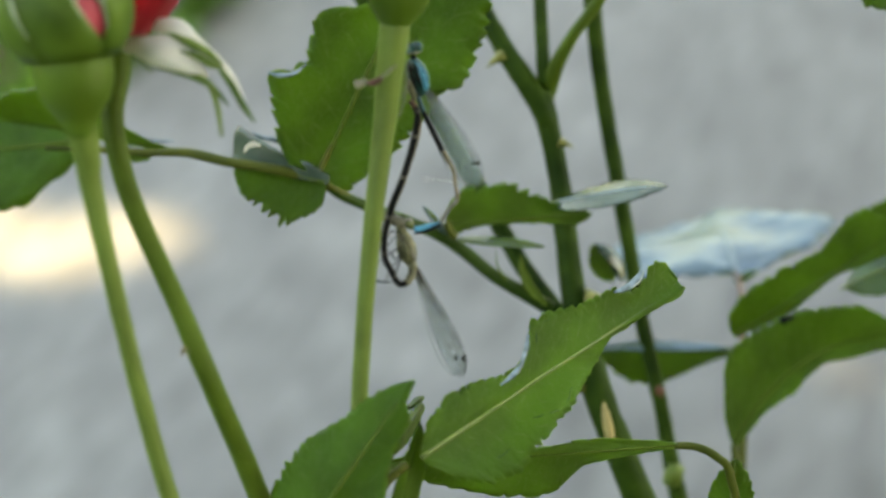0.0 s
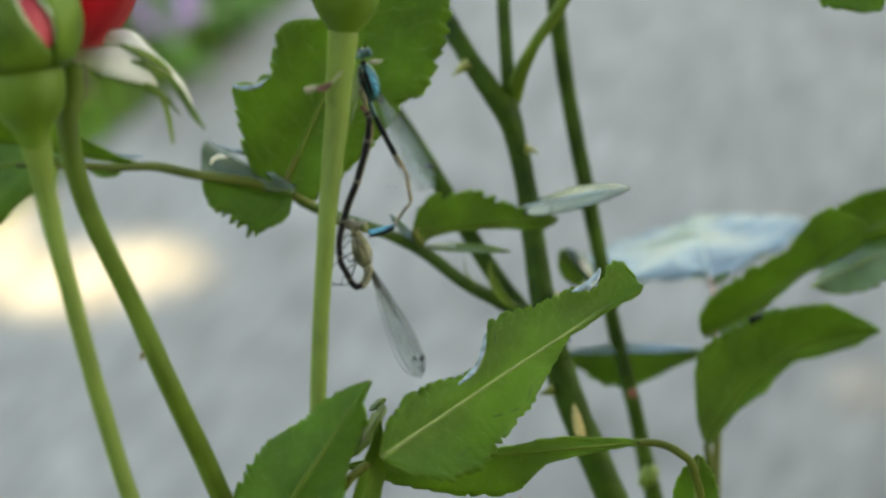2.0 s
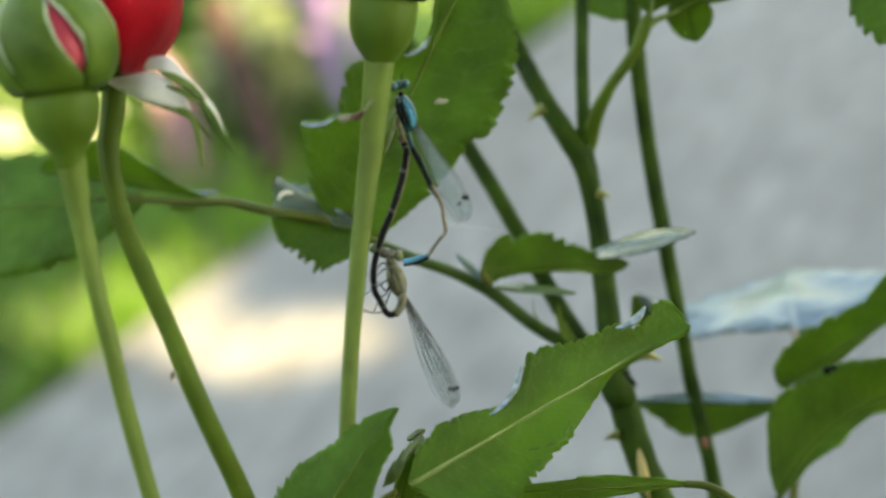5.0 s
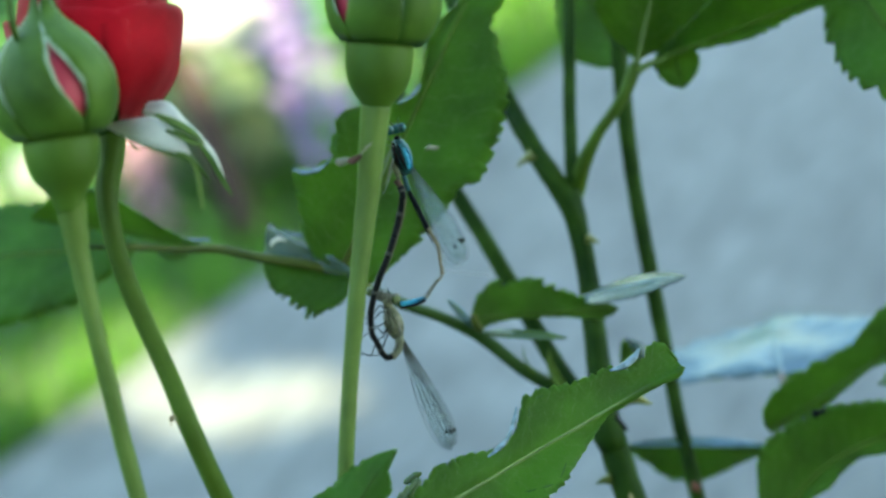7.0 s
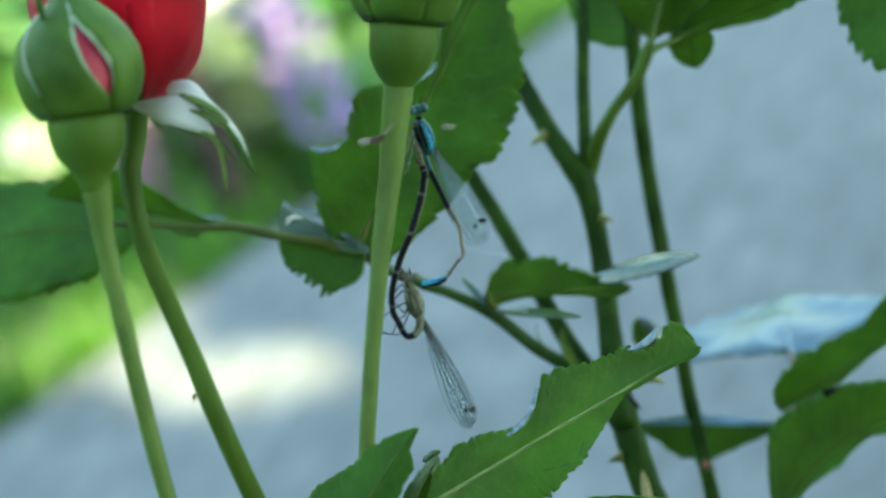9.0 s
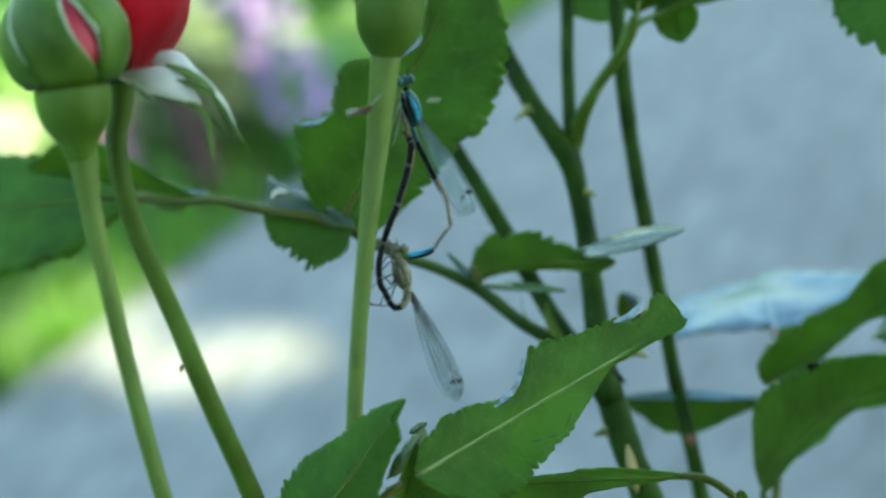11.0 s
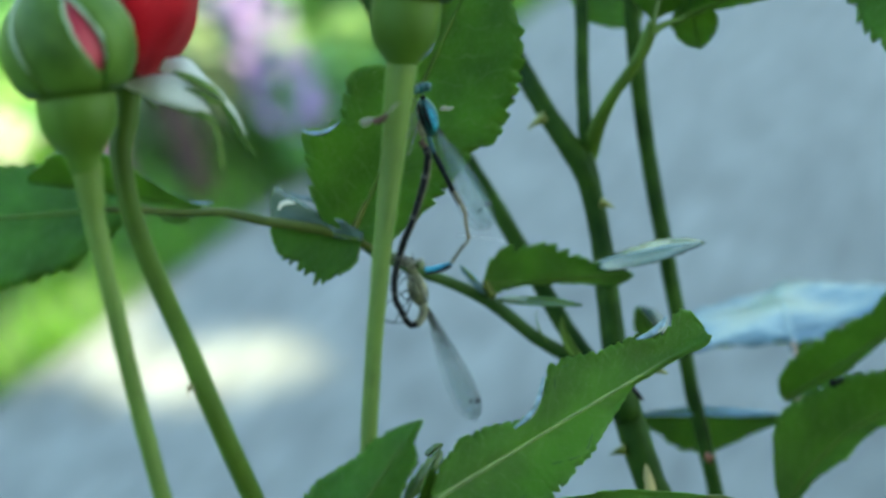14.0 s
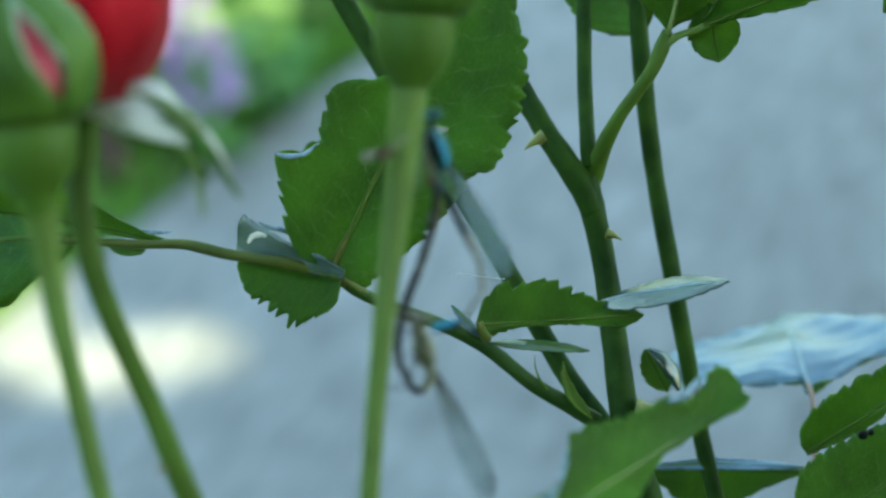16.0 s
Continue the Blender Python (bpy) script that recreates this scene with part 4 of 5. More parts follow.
def low_front_leaves():
    """The compound leaf low in front: a broad leaflet with a pale midrib, and its neighbours."""
    t = thing("rose_leaf_spray", "low rose leaf with broad toothed bright green leaflets", "rose leaves", SHOOTS)
    leaf(t, (-0.0092, 0.2465, 0.7635), (0.0341, 0.2801, 0.7699), 0.00009, (-0.15, -1, 0.45), bow=-0.015, fold=6, teeth=31, seed=41, under=True, wave=0.06, tooth=0.075,
         trails=(((0.36, 0.1), (0.36, 0.5), (0.4, 0.75), (0.47, 0.78), (0.53, 0.6)), ((0.1, 0.3), (0.12, 0.6), (0.2, 0.62), (0.27, 0.72)), ((0.47, -0.5), (0.5, -0.8), (0.56, -0.85))), label="broad toothed leaflet with a pale midrib",
         shape=((0, 8, 8), (0.058, 62, 45), (0.145, 104, 66), (0.243, 114, 60), (0.33, 98, 42), (0.39, 86, 42), (0.427, 80, 54), (0.485, 74, 97), (0.534, 58, 96), (0.582, 46, 88), (0.65, 28, 74), (0.72, 9, 70),
                (0.775, 11, 68), (0.821, 9, 46), (0.863, 9, 43), (0.9, 10, 52), (0.922, 11, 66), (0.945, 13, 62), (0.958, 14, 68), (0.972, 14, 57), (0.985, 12, 52), (0.994, 9, 30), (1, 4, 14)))
    strip("curled_margin", t, [(0.0027, 0.2542, 0.7706), (0.0046, 0.2550, 0.7719), (0.0059, 0.2567, 0.7727), (0.0067, 0.2586, 0.7741), (0.0071, 0.2605, 0.7753)], [0.00008, 0.00042, 0.00025, 0.00034, 0.00008], M_GLINT, "turned-up leaf margin, pale glint in its colour", (-0.5, -0.5, 0.8))
    strip("curled_margin", t, [(0.0221, 0.2742, 0.7729), (0.0242, 0.2746, 0.7735), (0.0260, 0.2761, 0.7741), (0.0270, 0.2777, 0.7748)], [0.00009, 0.00052, 0.00061, 0.00009], M_GLINT, "turned-up leaf margin, pale glint in its colour", (-0.4, -0.5, 0.8))
    leaf(t, (-0.0291, 0.2356, 0.7521), (-0.0107, 0.2472, 0.7770), 0.00008, (-0.35, -0.75, 0.9), bow=0.03, fold=-10, teeth=20, seed=42, under=True, rib=M_RIB_DARK, wave=0.06, tooth=0.07, label="bright green leaflet catching light",
         shape=((0, 10, 10), (0.2, 90, 112), (0.36, 98, 121), (0.5, 84, 110), (0.6, 62, 90), (0.69, 47, 72), (0.79, 41, 60), (0.84, 38, 50), (0.87, 31, 44), (0.9, 14, 36), (0.94, 5, 24), (1, 1, 2)))
    leaf(t, (-0.0136, 0.2521, 0.7588), (-0.0077, 0.2624, 0.7607), 0.00303, (0.5, -0.8, 0.5), bow=0.05, fold=-14, teeth=5, seed=43, rib=M_RIB_DARK, tooth=0.2)
    leaf(t, (-0.0102, 0.2605, 0.7613), (-0.0076, 0.2637, 0.7610), 0.00134, (0.3, -0.8, 0.7), fold=-14, teeth=3, seed=47, rib=M_RIB_DARK, tooth=0.2)
    leaf(t, (0.0344, 0.2679, 0.7475), (-0.0140, 0.2596, 0.7511), 0.00009, (0, -0.85, 0.5), bow=0.02, fold=-4, teeth=16, seed=44, under=True, rib=M_RIB_DARK, wave=0.05, label="broad low leaflet arching over",
         shape=((0, 4, 4), (0.1, 12, 8), (0.245, 22, 16), (0.34, 24, 24), (0.38, 20, 46), (0.415, 16, 66), (0.49, 13, 76), (0.62, 14, 70), (0.81, 18, 44), (0.92, 12, 20), (1, 2, 2)))
    part("tendril", tube(bmesh.new(), [(0.0138, 0.2597, 0.7436), (0.0134, 0.2592, 0.7429), (0.0136, 0.2584, 0.7417), (0.0144, 0.2575, 0.7404)], [0.00018, 0.00036, 0.00027, 0.00013], 12, 6), M_WITHER, t, "withered brown hook")
    leaf(t, (-0.0148, 0.2407, 0.7499), (-0.0091, 0.2527, 0.7651), 0.00622, (0.4, -1, -0.35), bow=0.04, fold=10, teeth=6, seed=48, rib=M_RIB_DARK, under=True)
    stem("stalk", t, [(0.0335, 0.2679, 0.7474), (0.0371, 0.2676, 0.7473), (0.0403, 0.2666, 0.7461), (0.0428, 0.2655, 0.7429), (0.0451, 0.2649, 0.7277), (0.0456, 0.2795, 0.6675)], [0.00060, 0.00070, 0.00070, 0.00080], M_TWIG, n=24)
    stem("stalk", t, [(-0.0112, 0.2465, 0.7622), (-0.0145, 0.2443, 0.7605), (-0.0176, 0.2418, 0.7555), (-0.0189, 0.2370, 0.7445)], [0.00067, 0.00076, 0.00084, 0.00101], M_TWIG, n=24)
    stem("stalk", t, [(-0.0291, 0.2356, 0.7521), (-0.0243, 0.2342, 0.7458), (-0.0191, 0.2342, 0.7360)], [0.00067, 0.00076, 0.00084], M_TWIG, n=16)


def right_leaves():
    t = thing("rose_leaf_spray", "rose leaf with dense bright green toothed leaflets", "rose leaves", SHOOTS)
    leaf(t, (0.0564, 0.3111, 0.7114), (0.0899, 0.3217, 0.7292), 0.00011, (-0.2, -1, 0.4), bow=-0.03, fold=8, teeth=18, side_bow=-0.15, seed=51, under=True, tooth=0.06, rib=M_RIB_DARK, label="bright green leaflet with a dark spot",
         shape=((0, 4, 14), (0.03, 8, 48), (0.083, 13, 76), (0.134, 16, 101), (0.21, 20, 114), (0.37, 35, 104), (0.47, 25, 96), (0.58, 20, 89), (0.7, 32, 76), (0.86, 28, 64), (1, 2, 8)))
    leaf(t, (0.0571, 0.3247, 0.7265), (0.0873, 0.3302, 0.7475), 0.00011, (-0.3, -1, 0.3), bow=0.02, fold=8, teeth=18, seed=52, under=True, tooth=0.08, rib=M_RIB_DARK,
         shape=((0, 3, 14), (0.034, 6, 38), (0.155, 12, 60), (0.27, 18, 60), (0.38, 16, 62), (0.44, 12, 54), (0.6, 6, 50), (0.72, 17, 64), (0.8, 22, 73), (0.89, 24, 70), (1, 3, 10)))
    leaf(t, (0.0786, 0.3382, 0.7339), (0.1020, 0.3366, 0.7501), 0.01480, (-0.2, -1, 0.4), bow=0.03, teeth=9, seed=53, under=True)
    leaf(t, (0.0786, 0.3316, 0.7324), (0.0990, 0.3314, 0.7434), 0.01193, (0, -0.3, 1), bow=0.05, fold=-12, teeth=8, seed=54)
    # broad leaf turned edge-on, its glossy upper side to the sky, whose pale sheen is painted in
    leaf(t, (0.0635, 0.3517, 0.7211), (0.0678, 0.3907, 0.7103), 0.00012, (-0.24, -0.3, 1), bow=0.07, fold=-5, teeth=8, seed=55, skin=M_PALE, rib=M_PALERIB, tooth=0.04, wave=0.05, label="glossy leaf seen edge-on, pale sky sheen in its colour",
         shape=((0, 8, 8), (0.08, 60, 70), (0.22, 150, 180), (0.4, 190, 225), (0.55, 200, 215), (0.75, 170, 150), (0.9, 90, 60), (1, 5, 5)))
    # low leaflet behind the canes
    leaf(t, (0.0589, 0.3319, 0.7170), (0.0306, 0.3346, 0.7158), 0.00011, (0, 1, -0.45), bow=0.02, fold=-5, teeth=10, seed=56, rib=M_RIB_DARK,
         shape=((0, 4, 4), (0.15, 22, 6), (0.3, 44, 5), (0.45, 58, 4), (0.63, 62, 4), (0.76, 44, 5), (0.9, 16, 5), (1, 2, 2)))
    leaf(t, (0.0592, 0.3306, 0.7190), (0.0296, 0.3276, 0.7212), 0.0024, (0.05, -0.3, 1), bow=0.04, fold=-8, teeth=12, seed=58, skin=M_PALE, rib=M_RIB_DARK, tooth=0.15, wave=0.12, label="upper half folded flat, pale sky sheen in its colour")
    stem("stalk", t, [(0.0564, 0.3111, 0.7115), (0.0570, 0.3087, 0.7073), (0.0589, 0.3061, 0.6923), (0.0536, 0.2916, 0.6583)], [0.00063, 0.00085, 0.00095, 0.00116], M_TWIG, n=20)
    stem("stalk", t, [(0.0589, 0.3319, 0.7170), (0.0622, 0.3338, 0.7152), (0.0616, 0.3263, 0.7104), (0.0591, 0.3069, 0.6916)], [0.00053, 0.00063, 0.00085, 0.00095], M_TWIG, n=20)
    stem("stalk", t, [(0.0635, 0.3521, 0.7217), (0.0636, 0.3468, 0.7207), (0.0622, 0.3318, 0.7118)], [0.00032, 0.00042, 0.00063], M_PINKSTALK, n=16)
    leaf(t, (0.0430, 0.2623, 0.7316), (0.0436, 0.2668, 0.7453), 0.0078, (-0.2, -0.8, 0.6), bow=0.03, fold=-14, teeth=8, seed=57, under=True)
    for p, z in (((0.0649, 0.3205, 0.7332), 9), ((0.0662, 0.3208, 0.7335), 6)):
        part("spot", lathe(bmesh.new(), p, Vector((0, -1, 0.1)), [(-0.0002, z * 0.00010), (0.0002, z * 0.00008)], 9), M_BLACK, t, "dark spot")


def top_leaves():
    t = thing("rose_leaf_spray", "upper rose leaflets overhanging from a light green shoot", "rose leaves", SHOOTS)
    leaf(t, (0.0312, 0.3496, 0.7915), (0.0385, 0.3551, 0.8225), 0.02473, (-0.1, 1, 0.2), bow=0.02, fold=-6, teeth=14, seed=61, rib=M_RIB, full=0.4)
    leaf(t, (0.0367, 0.3479, 0.7937), (0.0684, 0.3467, 0.8074), 0.00010, (0.1, 0.9, 0.1), bow=0.02, fold=-6, teeth=14, seed=62, rib=M_RIB_DARK, tooth=0.16,
         shape=((0, 10, 5), (0.12, 50, 9), (0.2, 60, 16), (0.35, 90, 27), (0.5, 95, 29), (0.6, 88, 24), (0.68, 80, 17), (0.85, 50, 13), (1, 4, 4)))
    leaf(t, (0.0377, 0.3506, 0.7963), (0.0400, 0.3487, 0.7869), 0.00865, (0.1, 1, -0.2), bow=0.02, fold=-8, teeth=5, seed=63, rib=M_RIB_DARK, full=0.5)
    leaf(t, (0.0310, 0.3668, 0.7825), (0.0197, 0.3847, 0.7979), 0.01957, (0.1, 1, 0.2), bow=0.03, fold=-6, teeth=9, seed=64, rib=M_RIB_DARK, full=0.4)
    leaf(t, (0.0676, 0.3585, 0.8085), (0.0842, 0.3333, 0.7912), 0.0222, (0.1, 0.9, -0.1), bow=0.02, fold=-6, teeth=11, seed=65, rib=M_RIB_DARK, tooth=0.14, full=0.5, label="broad toothed leaflet hanging over the path")
    stem("stalk", t, [(0.0305, 0.3487, 0.7893), (0.0331, 0.3489, 0.7914), (0.0364, 0.3490, 0.7926), (0.0421, 0.3501, 0.7958), (0.0513, 0.3510, 0.7996), (0.0592, 0.3520, 0.8017)], [0.0008, 0.0006, 0.00055, 0.0005, 0.00045, 0.0004], M_YOUNG, n=16)
    stem("stalk", t, [(0.0592, 0.3520, 0.8017), (0.0640, 0.3560, 0.8060), (0.0680, 0.3582, 0.8084)], [0.0004, 0.0005, 0.0005], M_YOUNG, n=10)


rose_bud_front()
rose_flower()
rose_bud_middle()
main_cane()
thin_cane()
leaf_spray()
low_front_leaves()
right_leaves()
top_leaves()
# ---- the damselflies ----
def ball(bm, centre, radii, axis=(0, 0, 1), rings=10, sides=14):
    a, s, f = frame_of(axis, (0.05, -1, 0.3))
    m = Matrix((s, f, a)).transposed().to_4x4()
    bmesh.ops.create_uvsphere(bm, u_segments=sides, v_segments=rings, radius=1, matrix=Matrix.Translation(centre) @ m @ Matrix.Diagonal((*radii, 1)))
    return bm


def abdomen(parent, points, radii, count, materials, name="abdomen_segment"):
    """Ringed tail: each segment swells a little towards its end."""
    path = spline(points, count * 6)
    for k in range(count):
        u = k / (count - 1) * (len(radii) - 1)
        i = min(int(u), len(radii) - 2)
        r = radii[i] + (radii[i + 1] - radii[i]) * (u - i)
        piece = path[k * 6 : k * 6 + 7]
        part(name, tube(bmesh.new(), piece, [r * 0.93, r * 0.98, r * 1.06], 8, 10), materials[k], parent)


def wing(parent, base, tip, width, face, sag, seed, spot=0.86, vein=0.00004, skin=None):
    """A stalked, round-tipped wing: clear membrane, a fan of veins, and a dark spot near the tip."""
    base, tip = Vector(base), Vector(tip)
    length = (tip - base).length
    a, s, f = frame_of(tip - base, face)

    def place(t, x):
        w = width / 2 * (0.1 + 0.9 * math.sin(min(1.0, (t / 0.72) ** 1.25) * math.pi / 2)) * (1 - max(0, (t - 0.72) / 0.28) ** 2.4) ** 0.5
        return base + a * (length * t) + s * (x * w + sag * length * math.sin(t * math.pi)) + f * (0.0004 * math.sin(x * 5 + seed) * t)

    grid = [[place(min(i / 30, 0.998), j / 4 - 1) for j in range(9)] for i in range(31)]
    bm = bmesh.new()
    shell(bm, normals(grid), 0.00004)
    ob = part("wing", bm, skin or M_WING, parent, "clear veined wing")
    bm = bmesh.new()
    for x in (-1, -0.78, -0.42, 0.0, 0.45, 1):
        tube(bm, [place(0.02 + 0.976 * i / 14, x) for i in range(15)], [vein * 1.3, vein, vein * 0.9], 28, 4)
    rng = random.Random(seed)
    for k in range(34):
        t = 0.22 + 0.74 * k / 34
        x = rng.choice((-1, -0.78, -0.42, -0.1, 0.2, 0.5))
        tube(bm, [place(t, x), place(t + 0.004, x + 0.14), place(t, x + 0.29)], [vein * 0.7, vein * 0.7], 3, 3)
    part("venation", bm, M_VEIN, ob)
    side = -1
    g = [[place(spot + 0.035 * i / 4, side * (0.62 + 0.3 * j / 3)) + f * 0.0001 for j in range(4)] for i in range(5)]
    bm = bmesh.new()
    shell(bm, normals(g), 0.00022)
    part("wing_spot", bm, M_STIG, ob, "dark wing spot")


def leg(parent, points, r=0.00013, material=None):
    part("leg", tube(bmesh.new(), points, [r * 1.3, r, r * 0.8, r * 0.6], 18, 6), material or M_BLACK, parent)


def male_damselfly():
    t = thing("damselfly", "male damselfly, blue and black, clasping its mate's neck", "damselfly", "damselflies in a mating wheel")
    h = Vector((-0.0109, 0.2769, 0.8142))
    axis = Vector((-0.0091, 0.2739, 0.8081)) - Vector((-0.0110, 0.2764, 0.8134))
    part("head", ball(bmesh.new(), h, (0.00109, 0.00075, 0.00075), axis), M_TEAL, t, "dark teal head")
    for px in ((-0.0118, 0.2759, 0.8145), (-0.0100, 0.2770, 0.8144)):
        part("eye", ball(bmesh.new(), px, (0.00063, 0.00063, 0.00071), axis), M_TEAL, t)
    for p in (((-0.0113, 0.2758, 0.8153), (-0.0117, 0.2752, 0.8164), (-0.0121, 0.2745, 0.8171)), ((-0.0105, 0.2759, 0.8155), (-0.0105, 0.2753, 0.8165), (-0.0103, 0.2747, 0.8174))):
        part("antenna", tube(bmesh.new(), p, [0.0001, 0.00006], 6, 5), M_BLACK, t)
    part("neck", ball(bmesh.new(), (-0.0107, 0.2762, 0.8131), (0.00050, 0.00050, 0.00042), axis), M_BLACK, t)
    foot = Vector((-0.0108, 0.2764, 0.8128))
    ax = axis.normalized()
    prof = [(0, 7), (6, 12), (16, 17), (32, 19), (48, 17), (60, 12), (70, 6)]
    th = part("thorax", lathe(bmesh.new(), foot, axis, [(a * 0.00008, b * 0.00008) for a, b in prof], 20), M_TEAL, t, "dark teal thorax with blue stripes")
    for dx, m, k0, k1, z in ((-10, M_BLACK, 1, 6, 4.2), (-5, M_ICE, 1, 3, 1.4), (-1, M_BLACK, 1, 6, 3.4), (3, M_BLUE, 1, 4, 2.4), (7, M_AZURE, 2, 6, 4.4), (12, M_BLUE, 2, 6, 3.4)):
        pts = [Vector(foot) + ax * (a * 0.00008) + Vector((dx * 0.00008 * b / 16, -math.sqrt(max(0.0, 1 - (dx / 17) ** 2)) * b * 0.00008 * 0.93, 0.4 * b * 0.00008)) for a, b in prof[k0:k1]]
        part("stripe", tube(bmesh.new(), pts, [z * 0.00003, z * 0.00008, z * 0.00008, z * 0.00003], 14, 8, 0.5, dx), m, th)
    for place, size, m, label in (((-0.0093, 0.2756, 0.8094), (0.0007, 0.0007, 0.0016), M_AZURE, "bright blue flank"), ((-0.0102, 0.2753, 0.8112), (0.00055, 0.0005, 0.0008), M_BLUE, ""), ((-0.0100, 0.2748, 0.8085), (0.00045, 0.0005, 0.0010), M_BLACK, "")):
        part("thorax_flank", ball(bmesh.new(), place, size, axis), m, t, label)
    part("thorax_side", ball(bmesh.new(), (-0.0109, 0.2738, 0.8090), (0.00050, 0.00058, 0.00167), axis), M_TAN, t, "pale side of the thorax")
    abdomen(t, [(-0.0098, 0.2753, 0.8073), (-0.0090, 0.2737, 0.8055), (-0.0075, 0.2719, 0.8031), (-0.0062, 0.2705, 0.8009), (-0.0052, 0.2696, 0.7994), (-0.0046, 0.2689, 0.7982), (-0.0044, 0.2678, 0.7968), (-0.0041, 0.2667, 0.7951), (-0.0050, 0.2661, 0.7941), (-0.0058, 0.2656, 0.7931), (-0.0066, 0.2650, 0.7921), (-0.0078, 0.2648, 0.7917), (-0.0091, 0.2646, 0.7914), (-0.0103, 0.2645, 0.7912)],
            [0.0004, 0.00032, 0.00028, 0.00028, 0.0003, 0.00034, 0.00042], 13, [M_TEAL, M_BLACK, M_BLACK, M_ORANGE, M_ORANGE, M_ORANGE, M_ORANGE, M_GREY, M_GREY, M_GREY, M_BLUE, M_AZURE, M_AZURE])
    part("tail_underside", tube(bmesh.new(), [(-0.0066, 0.2645, 0.7920), (-0.0078, 0.2642, 0.7914), (-0.0091, 0.2641, 0.7911), (-0.0103, 0.2640, 0.7909)], [0.00028, 0.00026, 0.0002, 0.00022], 16, 8), M_BLACK, t, "black underside of the tail end")
    part("abdomen_side_line", tube(bmesh.new(), [(-0.0093, 0.2733, 0.8053), (-0.0078, 0.2715, 0.8029), (-0.0065, 0.2701, 0.8007), (-0.0055, 0.2692, 0.7992)], [0.00008, 0.00012, 0.00012, 0.00006], 20, 6), M_BLACK, t)
    for k, (tip, base, w) in enumerate((((-0.0012, 0.2705, 0.7945), (-0.0090, 0.2752, 0.8093), 48), ((-0.0006, 0.2691, 0.7959), (-0.0086, 0.2746, 0.8093), 46), ((-0.0020, 0.2722, 0.7934), (-0.0092, 0.2758, 0.8085), 48), ((-0.0008, 0.2737, 0.7939), (-0.0089, 0.2764, 0.8085), 45))):
        wing(t, base, tip, w * 0.00007, (0.2, -1, 0.3), 0.015 * (k - 1.5), k, 0.78 + 0.02 * k, 0.000028, M_WING_DENSE)
    for p in ([(-0.0109, 0.2751, 0.8122), (-0.0121, 0.2739, 0.8131), (-0.0129, 0.2725, 0.8148), (-0.0133, 0.2708, 0.8149)], [(-0.0110, 0.2748, 0.8116), (-0.0119, 0.2725, 0.8118), (-0.0125, 0.2697, 0.8110), (-0.0131, 0.2682, 0.8105)],
              [(-0.0111, 0.2758, 0.8115), (-0.0119, 0.2747, 0.8115), (-0.0125, 0.2732, 0.8109), (-0.0129, 0.2717, 0.8104)], [(-0.0109, 0.2744, 0.8110), (-0.0116, 0.2728, 0.8103), (-0.0121, 0.2708, 0.8090), (-0.0127, 0.2695, 0.8087)],
              [(-0.0109, 0.2770, 0.8114), (-0.0119, 0.2765, 0.8126), (-0.0125, 0.2760, 0.8138), (-0.0130, 0.2749, 0.8139)], [(-0.0109, 0.2761, 0.8100), (-0.0116, 0.2750, 0.8082), (-0.0123, 0.2720, 0.8070), (-0.0129, 0.2696, 0.8070)]):
        leg(t, p, 0.00008, M_GREY)


